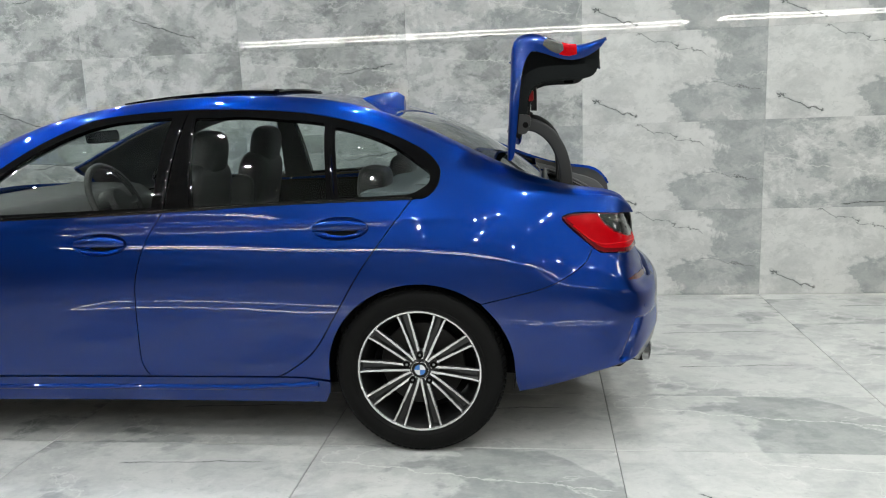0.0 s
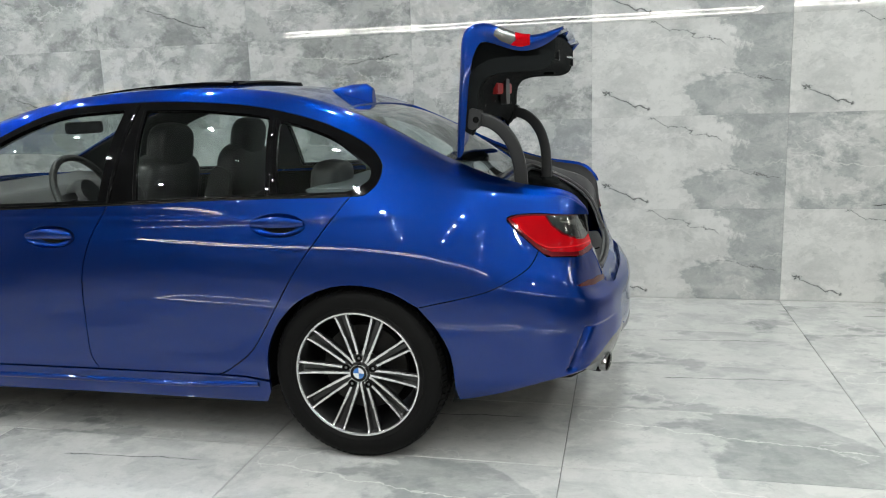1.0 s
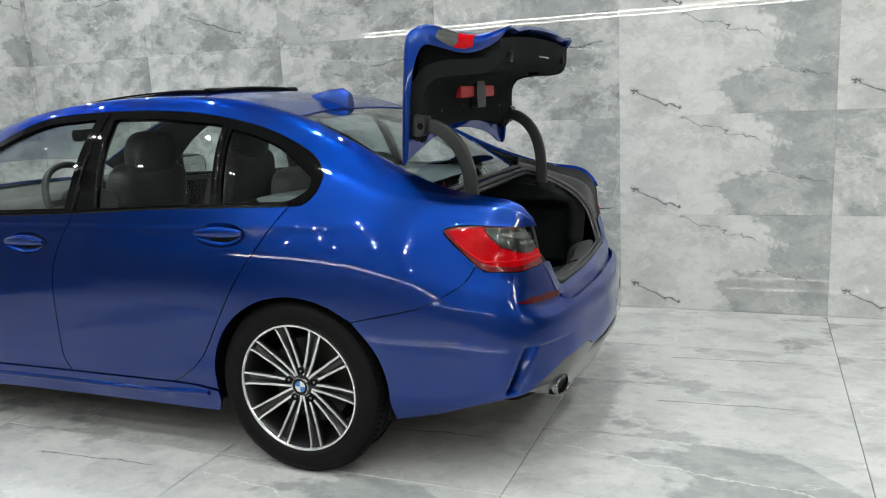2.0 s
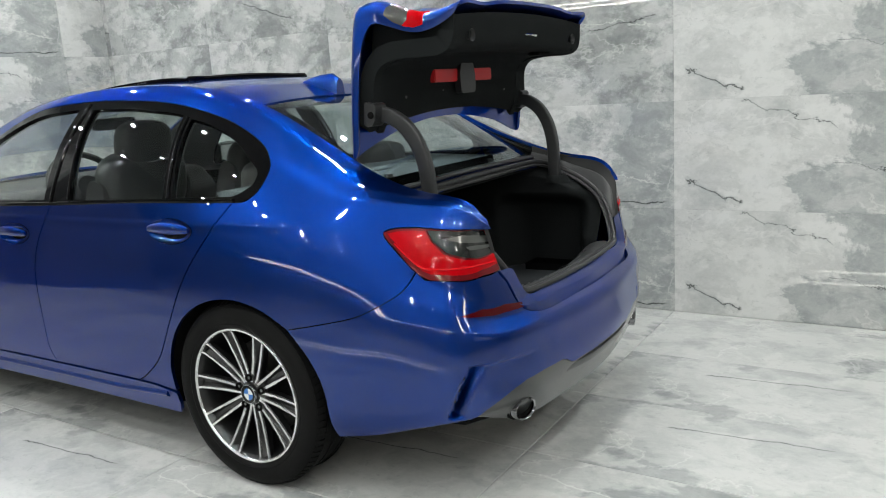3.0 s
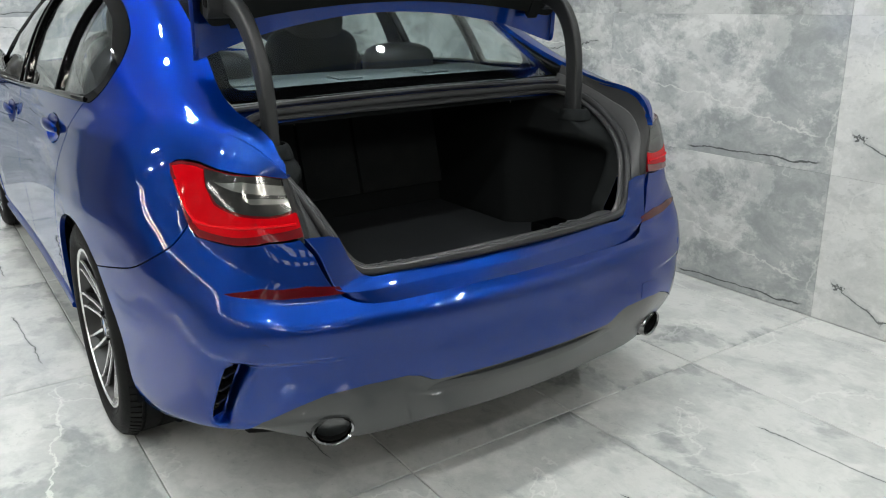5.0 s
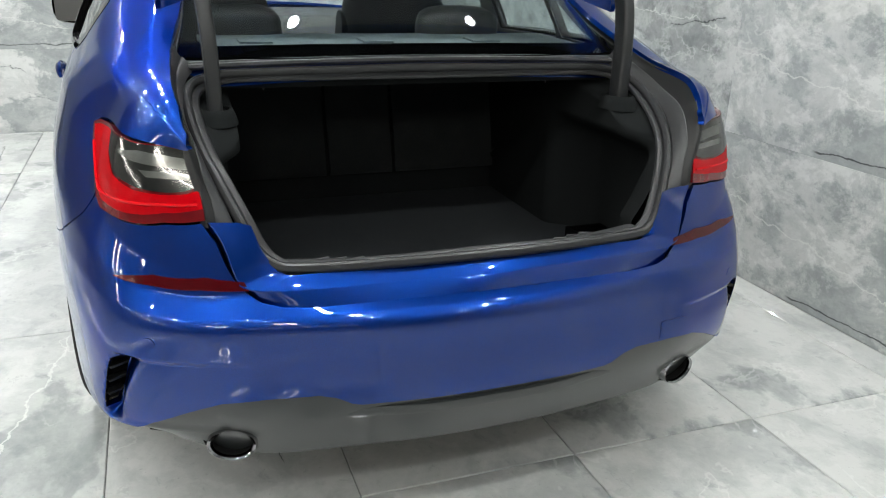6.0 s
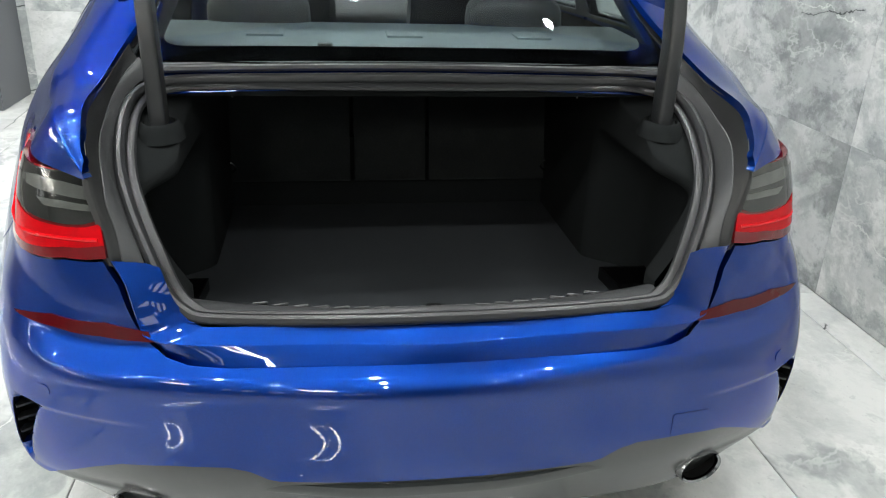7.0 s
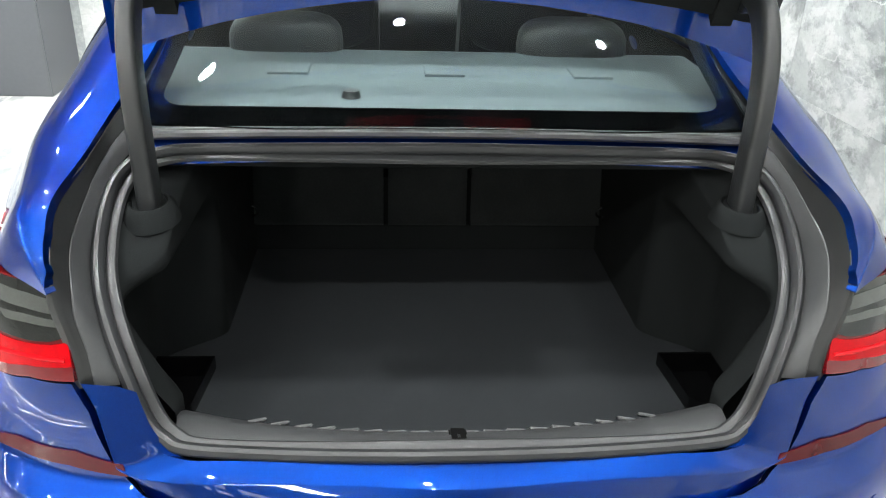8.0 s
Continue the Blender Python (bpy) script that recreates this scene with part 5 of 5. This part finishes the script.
for s in (-1, 1):
    grid_sheet("boot_side_lining", [[(x, s * float(lining_y(np.array(x), 0.495 + q * (lining_top(x) - 0.495))), 0.495 + q * (lining_top(x) - 0.495)) for x in gx] for q in gz], FELT, car, "black felt side lining")
    # rolled felt lip round the slot of the hinge arm
    boss = part("hinge_slot", lathe([(0.031, 0.885), (0.031, 0.918), (0.033, 0.9235), (0.037, 0.9245), (0.042, 0.921), (0.048, 0.910), (0.054, 0.892)], 32, "z"), FELT, car, "felt lip round the hinge arm", smooth=True)
    boss.matrix_basis = pose(0.588, s * 0.489, 0.0) @ Matrix.Diagonal((1.15, 0.85, 1, 1))
    # Black disc closing the slot, painted as the shade of an open hole.
    part("slot_shade", lathe([(0.0005, 0.905), (0.032, 0.905)], 24, "z"), BLACK, boss)
    # open bin let into the floor beside the lining
    outline = [(0.445, 0.450), (0.445, 0.562), (0.655, 0.562), (0.665, 0.535), (0.60, 0.462)]
    outer = [np.array((x, s * y)) for x, y in outline]
    mid_b = sum(outer) / len(outer)
    inner_b = [p + (mid_b - p) / np.linalg.norm(mid_b - p) * 0.007 for p in outer]
    n_b = len(outer)
    loops = [[(*p, 0.504) for p in outer], [(*p, 0.534) for p in outer], [(*p, 0.534) for p in inner_b], [(*p, 0.512) for p in inner_b]]
    verts = [v for l in loops for v in l]
    faces = [(a * n_b + k, a * n_b + (k + 1) % n_b, (a + 1) * n_b + (k + 1) % n_b, (a + 1) * n_b + k) for a in range(3) for k in range(n_b)] + [tuple(range(3 * n_b, 4 * n_b))]
    put_mesh("side_bin", verts, faces, BLACK_GLOSS, car, "open black plastic bin beside the boot floor", smooth=False)
part("boot_floor", prism(rounded([(0.79, -0.40, 0.03), (0.79, 0.40, 0.03), (0.74, 0.50, 0.02), (0.70, 0.575, 0.02), (0.32, 0.575, 0.02), (0.27, 0.47, 0.02), (-0.16, 0.47), (-0.16, -0.47), (0.27, -0.47, 0.02), (0.32, -0.575, 0.02), (0.70, -0.575, 0.02), (0.74, -0.50, 0.02)]), "z", 0.47, 0.505), CARPET, car, "charcoal carpeted boot floor", bevel=0.004)
for y0, y1 in ((-0.50, -0.119), (-0.107, 0.097), (0.109, 0.50)):
    part("seat_back_panel", prism(rounded([(-0.085, 0.58, 0.01), (-0.155, 0.575), (-0.255, 0.97), (-0.185, 0.975, 0.02)]), "y", y0, y1), SEATBACK, car, "carpeted back of the folding rear seat", smooth=True, bevel=0.008)
part("seat_base_panel", prism([(-0.10, 0.48), (-0.16, 0.48), (-0.19, 0.70), (-0.125, 0.70)], "y", -0.50, 0.50), FELT, car)
part("boot_roof_lining", prism([(0.485, 0.948), (0.485, 0.968), (-0.22, 0.975), (-0.22, 0.955)], "y", -0.52, 0.52), FELT, car, "black felt underside of the parcel shelf")
for y in (-0.45, 0.445):
    ring = [(-0.055 + 0.006 * math.sin(a), y + 0.016 * math.cos(a), 0.634 + 0.016 * math.sin(a)) for a in np.linspace(0, 2 * math.pi, 20, endpoint=False)]
    part("lashing_ring", sweep(ring, circle(0.0028, 6), (1, 0, 0.2), True), CHROME, car, "chrome lashing ring", smooth=True)
for y in (-0.39, 0.37):
    part("seat_release", box((0.006, 0.010, 0.006), (0.45, y * 0.95, 0.940)), STEEL, car, bevel=0.003)
part("spare_well_wall", box((0.02, 1.1, 0.30), (0.80, 0, 0.45)), BLACK, car)

# ---- the car: boot lid, standing open ----
LID = [(0.36, 1.11), (0.366, 1.20), (0.377, 1.35), (0.388, 1.475), (0.397, 1.53), (0.418, 1.565), (0.455, 1.572), (0.52, 1.553), (0.60, 1.527), (0.68, 1.538), (0.737, 1.562)]
LID_W = (0.588, 0.588, 0.585, 0.575, 0.567, 0.56, 0.553, 0.546, 0.535, 0.52, 0.50)
ARCHED = (0.106, 0.06, 0.018, 0.0, 0.004, 0.012, 0.022, 0.03, 0.034, 0.034, 0.03)
lid_net = [[(x - 0.020 * (1 - f * f) * (1 if i < 5 else 0), w * f, z + a * (1 - f * f)) for f in np.linspace(-1, 1, 9)] for i, ((x, z), w, a) in enumerate(zip(LID, LID_W, ARCHED))]
LID_WRAP = [(0.018, 0.004), (0.020, 0.0), (0.024, 0.0), (0.032, -0.002), (0.040, -0.018), (0.038, -0.036), (0.022, -0.046), (0.008, -0.044), (0.0, -0.036), (-0.005, -0.030), (-0.010, -0.022)]
lid_net = [[(r[0][0] + dx, r[0][1] + 0.004, r[0][2] + dz)] + r + [(r[-1][0] + dx, r[-1][1] - 0.004, r[-1][2] + dz)] for r, (dx, dz) in zip(lid_net, LID_WRAP)]
LIDS = Loft(lid_net, (0.62, 0, 1.36))
lid = panel("boot_lid", LIDS, dense(rounded([(0, 0, 0.03), (LIDS.u[-1], 0, 0.03), (LIDS.u[-1], LIDS.v[-1], 0.03), (0, LIDS.v[-1], 0.03)]), 0.03), PAINT, car, "blue boot lid standing open", step=0.022, thick=0.012, close=True)[0]
LINE = [(0.396, 1.185), (0.42, 1.235), (0.430, 1.31), (0.437, 1.365), (0.462, 1.400), (0.51, 1.415), (0.58, 1.418), (0.645, 1.418), (0.693, 1.433), (0.712, 1.475), (0.716, 1.535)]
line_net = [[(x, 0.562 * f * (1 - 0.0125 * i), z + (0.057 if i == 0 else 0.05 if i == 1 else 0.02 if i == 2 else 0.0 if i < 5 else 0.02) * (1 - f * f)) for f in np.linspace(-1, 1, 9)] for i, (x, z) in enumerate(LINE)]
LINING = Loft(line_net, (0.25, 0, 1.75))
lid_lining = panel("lid_lining", LINING, dense(rounded([(0, 0, 0.04), (LINING.u[-1], 0, 0.04), (LINING.u[-1], LINING.v[-1], 0.05), (0, LINING.v[-1], 0.05)]), 0.03), FELT, lid, "black felt inner lining of the lid", step=0.03, thick=0.055)[0]
side_plate = list(LINE) + [(0.705, 1.532), (0.67, 1.522), (0.60, 1.512), (0.52, 1.538), (0.46, 1.555), (0.428, 1.548), (0.412, 1.52), (0.402, 1.47), (0.392, 1.35), (0.382, 1.20)]
for s in (-1, 1):
    part("lid_side_lining", prism(side_plate, "y", s * 0.46, s * 0.497), FELT, lid)
    part("hinge_bracket", prism(rounded([(0.390, 1.215, 0.01), (0.42, 1.208, 0.012), (0.440, 1.232, 0.015), (0.444, 1.282, 0.01), (0.40, 1.292, 0.01)], steps=4), "y", s * 0.50, s * 0.562), PLASTIC, lid, "grey plastic hinge cover", smooth=True, bevel=0.004)
    part("bracket_bolt", lathe([(0.0005, -0.004), (0.010, -0.004), (0.012, 0.0), (0.012, 0.006)], 16, "y", (0.423, -0.562, 1.247)) if s < 0 else lathe([(0.0005, 0.004), (0.010, 0.004), (0.012, 0.0), (0.012, -0.006)], 16, "y", (0.423, 0.562, 1.247)), BLACK, lid, smooth=True)
    arm = spline([(0.585, s * 0.488, 0.86), (0.583, s * 0.49, 0.93), (0.582, s * 0.491, 1.01), (0.575, s * 0.494, 1.08), (0.553, s * 0.499, 1.15), (0.515, s * 0.504, 1.205), (0.468, s * 0.509, 1.238), (0.42, s * 0.514, 1.250)], 40)
    part("hinge_arm", sweep(arm, rounded([(-0.025, -0.015), (0.025, -0.015), (0.025, 0.015), (-0.025, 0.015)], 0.009, 4), (0, 1, 0)), PLASTIC, lid, "dark plastic-covered gooseneck hinge arm", smooth=True)
    part("rubber_stop", lathe([(0.0005, -0.02), (0.012, -0.02), (0.016, -0.008), (0.02, 0.0)], 16, "x", (0.722, s * 0.40, 1.475)), PLASTIC, lid, smooth=True)
    leaf = [(0.495, 0.552, 1.55), (0.525, 0.551, 1.527), (0.555, 0.548, 1.514), (0.574, 0.54, 1.53), (0.565, 0.49, 1.556), (0.53, 0.50, 1.57)]
    panel("lid_light", LIDS, np.array([LIDS.find(np.array([(x, s * y, z)]))[0] for x, y, z in leaf]), CLEAR_LENS, lid, "clear end of the light set in the lid", step=0.015, lift=0.003, thick=0.012)
    leaf = [(0.557, 0.548, 1.513), (0.595, 0.54, 1.505), (0.625, 0.53, 1.512), (0.622, 0.46, 1.535), (0.61, 0.36, 1.548), (0.595, 0.27, 1.556), (0.568, 0.33, 1.565), (0.566, 0.47, 1.560), (0.576, 0.54, 1.53)]
    panel("red_lens", LIDS, np.array([LIDS.find(np.array([(x, s * y, z)]))[0] for x, y, z in leaf]), RED_LENS, lid, "red lens", step=0.015, lift=0.004, thick=0.012)
part("triangle_case", box((0.032, 0.42, 0.046), (0.437, 0.0, 1.362)), RED_BOX, lid, "red warning triangle case", bevel=0.004)
part("case_strap", prism(rounded([(-0.052, 1.295, 0.012), (0.052, 1.295, 0.012), (0.058, 1.37, 0.03), (0.03, 1.43, 0.02), (-0.03, 1.43, 0.02), (-0.058, 1.37, 0.03)], steps=5), "x", 0.440, 0.466), PLASTIC, lid, "dark plastic retaining strap", smooth=True, bevel=0.004)
part("striker", sweep([(0.722, -0.02, 1.485), (0.745, -0.018, 1.48), (0.752, 0.0, 1.478), (0.745, 0.018, 1.48), (0.722, 0.02, 1.485)], circle(0.0045, 8)), CHROME, lid, "chrome striker loop", smooth=True)
part("pull_recess", box((0.05, 0.10, 0.012), (0.62, 0.30, 1.425), (0, 0, 0)), BLACK, lid, bevel=0.004)
for y in (-0.36, -0.12, 0.12, 0.36):
    part("lining_clip", lathe([(0.0005, 0.004), (0.006, 0.004), (0.008, 0.0)], 12, "x", (0.424, y, 1.272 + 0.045 * (1 - (y / 0.545) ** 2))), PLASTIC, lid, smooth=True)

# ---- the car: door handles and mirrors ----
def door_handle(x, z, flank, doors_pair):
    rx, rz = 0.108, 0.042
    rows = []
    for r, d in ((1.02, 0.0015), (0.97, -0.002), (0.88, -0.010), (0.70, -0.018), (0.40, -0.023), (0.02, -0.025)):
        ring = [(x + rx * r * math.cos(a), z + rz * r * math.sin(a)) for a in np.linspace(0, 2 * math.pi, 41)]
        uv = on_flank(ring)
        rows.append(FLANK(uv) + FLANK.normal(uv) * d)
    cups = [grid_sheet("handle_cup", rows, PAINT, doors_pair[0]), grid_sheet("handle_cup", flipped(rows), PAINT, doors_pair[1])]
    uv = on_flank([(x + t, z + 0.006 + 0.004 * math.cos(t * 20)) for t in np.linspace(-0.104, 0.104, 25)])
    path = FLANK(uv) + FLANK.normal(uv) * np.array([0.012 + 0.010 * math.cos(t) for t in np.linspace(-1.5, 1.5, 25)])[:, None]
    bm = bmesh.new()
    rings = []
    for i, p in enumerate(path):
        w = 0.020 * (math.sin(math.pi * (i + 0.7) / 25.4) ** 0.35)
        rings.append([bm.verts.new(Vector(p) + Vector((0, 0.55 * w * math.cos(a), w * math.sin(a)))) for a in np.linspace(0, 2 * math.pi, 12, endpoint=False)])
    for a, b in zip(rings, rings[1:]):
        for k in range(12):
            bm.faces.new((a[k], a[(k + 1) % 12], b[(k + 1) % 12], b[k]))
    bm.faces.new(rings[0])
    bm.faces.new(rings[-1][::-1])
    bar = part("door_handle", bm, PAINT, doors_pair[0], "blue painted pull handle", smooth=True)
    other = mirror(bar)
    other.parent = doors_pair[1]


for (x, z), pair in zip(HANDLES, doors):
    door_handle(x, z, FLANK, pair)


def wing_mirror(s):
    bm = bmesh.new()
    rings = []
    for t, w, h in ((0.0, 0.11, 0.075), (0.05, 0.12, 0.085), (0.09, 0.105, 0.07), (0.12, 0.06, 0.04), (0.13, 0.01, 0.008)):
        rings.append([bm.verts.new((-1.79 - t, s * 0.90 + w * (abs(math.cos(a)) ** 0.7) * (1 if math.cos(a) > 0 else -1), 0.995 + h * (abs(math.sin(a)) ** 0.7) * (1 if math.sin(a) > 0 else -1))) for a in np.linspace(0, 2 * math.pi, 24, endpoint=False)])
    for a, b in zip(rings, rings[1:]):
        for k in range(24):
            bm.faces.new((a[k], a[(k + 1) % 24], b[(k + 1) % 24], b[k]))
    bm.faces.new(rings[-1])
    shell_ob = part("wing_mirror", bm, BLACK_GLOSS, car, "gloss black door mirror", smooth=True)
    part("mirror_glass", prism(rounded([(s * 0.90 - 0.10, 0.93, 0.02), (s * 0.90 + 0.10, 0.93, 0.02), (s * 0.90 + 0.10, 1.06, 0.02), (s * 0.90 - 0.10, 1.06, 0.02)]), "x", -1.795, -1.79), CHROME, shell_ob)
    part("mirror_foot", sweep(spline([(-1.86, s * 0.86, 0.96), (-1.87, s * 0.83, 0.955), (-1.88, s * 0.80, 0.95)], 8), circle(0.02, 10, 1.6, 0.7)), BLACK_GLOSS, shell_ob, smooth=True)


wing_mirror(-1)
wing_mirror(1)

# ---- the car: cabin ----
panel("headlining", ROOF, full(ROOF), HEADLINER, car, "dark grey cloth roof lining", step=0.08, lift=-0.035, thick=0.004)
part("cabin_floor", box((2.3, 1.4, 0.05), (-1.2, 0, 0.33)), BLACK, car)
part("parcel_shelf", prism([(0.45, 0.985), (0.45, 0.97), (-0.22, 0.978), (-0.24, 1.0), (-0.20, 1.006)], "y", -0.65, 0.65), SHELF, car, "dark grey parcel shelf")
for y in (-0.33, 0.02, 0.36):
    part("anchor_cover", box((0.09, 0.09, 0.008), (-0.015, y, 1.001), (0, 2, 0)), SHELF, car, bevel=0.0015)
part("shelf_sensor", lathe([(0.0005, 0.014), (0.016, 0.014), (0.020, 0.0)], 20, "z", (0.196, -0.182, 0.994)), PLASTIC, car, smooth=True)
part("dashboard", prism(rounded([(-2.25, 0.70), (-1.80, 0.62, 0.03), (-1.76, 0.84, 0.05), (-1.88, 0.95, 0.05), (-2.3, 0.97)]), "y", -0.70, 0.70), LEATHER, car, "black dashboard", smooth=True)


def cushion(at, size, tilt=0.0, e=0.55):
    """A pillow: a rounded block with soft corners, leaning back by tilt degrees."""
    power = lambda v, k: math.copysign(abs(v) ** k, v)
    m = pose(*at, 0, tilt, 0)
    bm = bmesh.new()
    rows = []
    for i in range(13):
        a = -math.pi / 2 + math.pi * i / 12
        rows.append([bm.verts.new(m @ Vector((size[0] / 2 * power(math.cos(a), e) * power(math.cos(b), e), size[1] / 2 * power(math.cos(a), e) * power(math.sin(b), e), size[2] / 2 * power(math.sin(a), e)))) for b in np.linspace(0, 2 * math.pi, 28, endpoint=False)])
    for a, b in zip(rows, rows[1:]):
        for k in range(28):
            bm.faces.new((a[k], a[(k + 1) % 28], b[(k + 1) % 28], b[k]))
    bmesh.ops.remove_doubles(bm, verts=bm.verts, dist=0.0005)
    return bm


def car_seat(name, x, y, width, top, lean):
    seat = part(name, prism(rounded([(x - 0.06, 0.42, 0.03), (x + 0.05, 0.42, 0.03), (x + 0.05 + lean, top - 0.03, 0.06), (x - 0.05 + lean, top, 0.06), (x - 0.09, 0.60, 0.06)], steps=7), "y", y - width / 2, y + width / 2), LEATHER, car, "black leather seat", smooth=True, bevel=0.03, segments=3)
    part("seat_cushion", prism(rounded([(x - 0.04, 0.38, 0.03), (x - 0.04, 0.56, 0.04), (x - 0.52, 0.60, 0.06), (x - 0.54, 0.42, 0.05)], steps=5), "y", y - width / 2, y + width / 2), LEATHER, seat, smooth=True, bevel=0.02)
    return seat


for s in (-1, 1):
    seat = car_seat("front_seat", -1.15, s * 0.37, 0.46, 1.04, 0.13)
    part("shoulder_pad", cushion((-1.02, s * 0.37, 0.99), (0.15, 0.44, 0.30), 10, 0.6), LEATHER, seat, smooth=True)
    part("headrest", cushion((-0.975, s * 0.37, 1.165), (0.12, 0.27, 0.20), 10, 0.65), LEATHER, seat, smooth=True)
rear_bench = car_seat("rear_seat", -0.32, 0.0, 1.24, 0.985, 0.10)
for y in (-0.36, 0.36):
    part("headrest", cushion((-0.235, y, 1.015), (0.13, 0.28, 0.15), 8, 0.6), LEATHER, rear_bench, smooth=True)
ring = [Vector((0, 0.182 * math.cos(a), 0.182 * math.sin(a))) for a in np.linspace(0, 2 * math.pi, 40, endpoint=False)]
tilt = pose(-1.43, -0.37, 0.955, 0, -24, 0)
wheel_rim = part("steering_wheel", sweep([tuple(tilt @ v) for v in ring], circle(0.016, 8), (1, 0, 0.1), True), LEATHER, car, "black leather steering wheel", smooth=True)
part("steering_boss", lathe([(0.0005, 0.03), (0.06, 0.03), (0.075, 0.01), (0.075, -0.04)], 24, "x"), PLASTIC, wheel_rim, smooth=True).matrix_basis = tilt
for a in (0, 180, 270):
    part("wheel_spoke", box((0.015, 0.13, 0.03), (0, 0.115, 0)), PLASTIC, wheel_rim).matrix_basis = tilt @ pose(0, 0, 0, a, 0, 0)
part("inner_mirror", prism(rounded([(-0.12, 1.215, 0.02), (0.12, 1.215, 0.02), (0.12, 1.275, 0.02), (-0.12, 1.275, 0.02)]), "x", -1.70, -1.66), BLACK_GLOSS, car, "black interior mirror", bevel=0.006)


# ---- tiles of the floor and walls ----
def tile_mesh(name, w, h, mat, e=0.0022, g=0.0012):
    """A flat tile with eased edges, lying in x and y, its top at z 0."""
    w2, h2 = w / 2 - g, h / 2 - g
    v = [(-w2, -h2, -0.009), (w2, -h2, -0.009), (w2, h2, -0.009), (-w2, h2, -0.009), (-w2, -h2, -e), (w2, -h2, -e), (w2, h2, -e), (-w2, h2, -e),
         (-w2 + e, -h2 + e, 0), (w2 - e, -h2 + e, 0), (w2 - e, h2 - e, 0), (-w2 + e, h2 - e, 0)]
    f = [(8, 9, 10, 11)]
    for b in (0, 4):
        f += [(b + i, b + (i + 1) % 4, b + 4 + (i + 1) % 4, b + 4 + i) for i in range(4)]
    me = bpy.data.meshes.new(name)
    me.from_pydata(v, [], f)
    me.materials.append(mat)
    return me


def tiling(parent, prints, choose, u0, u1, v0, v1, u_joint, v_joint, place, ease=0.0022, gap=0.0012):
    """Whole tiles inside the given span, cut ones at its edges."""
    cache = {}
    us = [u0] + [u_joint + k * TILE_W for k in range(-30, 30) if u0 + 0.02 < u_joint + k * TILE_W < u1 - 0.02] + [u1]
    vs = [v0] + [v_joint + k * TILE_H for k in range(-40, 40) if v0 + 0.02 < v_joint + k * TILE_H < v1 - 0.02] + [v1]
    for a, b in zip(us, us[1:]):
        for c, d in zip(vs, vs[1:]):
            which = choose(round(((a + b) / 2 - u_joint) / TILE_W - 0.5), round(((c + d) / 2 - v_joint) / TILE_H - 0.5))
            key = (round(b - a, 3), round(d - c, 3), which)
            if key not in cache:
                cache[key] = tile_mesh("tile", b - a, d - c, prints[which], ease, gap)
            ob = new("tile", cache[key])
            ob.parent = parent
            ob.matrix_parent_inverse = parent.matrix_world.inverted()
            ob.matrix_basis = place((a + b) / 2, (c + d) / 2)


bpy.context.view_layer.update()
def wall_print(i, j):
    if i >= 0:
        return 1 if (i, j) in ((1, 0), (2, 2), (0, 3)) else 0
    return (1, 2, 3, 2, 3)[-i - 1] if (i + j) % 3 else (2, 3)[(i + j) % 2]


def floor_print(i, j):
    return (0, 2, 1, 3, 1, 0, 3, 2)[(i * 5 + j * 3) % 8]


tiling(floor_ob, FLOOR_PRINTS, floor_print, FRONT_X, 5.0, -6.0, WALL_Y, 0.755, 0.36, lambda u, v: pose(u, v, 0))
tiling(wall_side, WALL_PRINTS, wall_print, FRONT_X, END_X, 0, CEIL, 0.760, 0.583, lambda u, v: pose(u, WALL_Y, v, 90), 0.0008, 0.0004)
tiling(wall_front, WALL_PRINTS, lambda i, j: (1, 0, 1)[(i + 2 * j) % 3], STEP_Y, WALL_Y, 0, CEIL, WALL_Y - 0.4, 0.583, lambda u, v: pose(FRONT_X, u, v, 90, 0, 90), 0.0008, 0.0004)
far = [(5.0, END_X, BACK_Y, WALL_Y), (FRONT_X, 5.0, BACK_Y, -6.0), (SIDE_X, FRONT_X, BACK_Y, STEP_Y)]
bm = bmesh.new()
for x0, x1, y0, y1 in far:
    k = np.arange(math.ceil((x0 - 0.755) / TILE_W), math.floor((x1 - 0.755) / TILE_W) + 1) * TILE_W + 0.755
    q = np.arange(math.ceil((y0 - 0.36) / TILE_H), math.floor((y1 - 0.36) / TILE_H) + 1) * TILE_H + 0.36
    xs, ys = [x0, *k, x1], [y0, *q, y1]
    for a, b in zip(xs, xs[1:]):
        for c, d in zip(ys, ys[1:]):
            if b - a > 0.02 and d - c > 0.02:
                bmesh.ops.create_cube(bm, size=1, matrix=pose((a + b) / 2, (c + d) / 2, -0.0045) @ Matrix.Diagonal((b - a - 0.0025, d - c - 0.0025, 0.009, 1)))
far_tiles = part("far_tiles", bm, FLOOR_PRINTS[3], floor_ob)
far_tiles.matrix_parent_inverse = floor_ob.matrix_world.inverted()
tagged(far_tiles, kind="stuff")
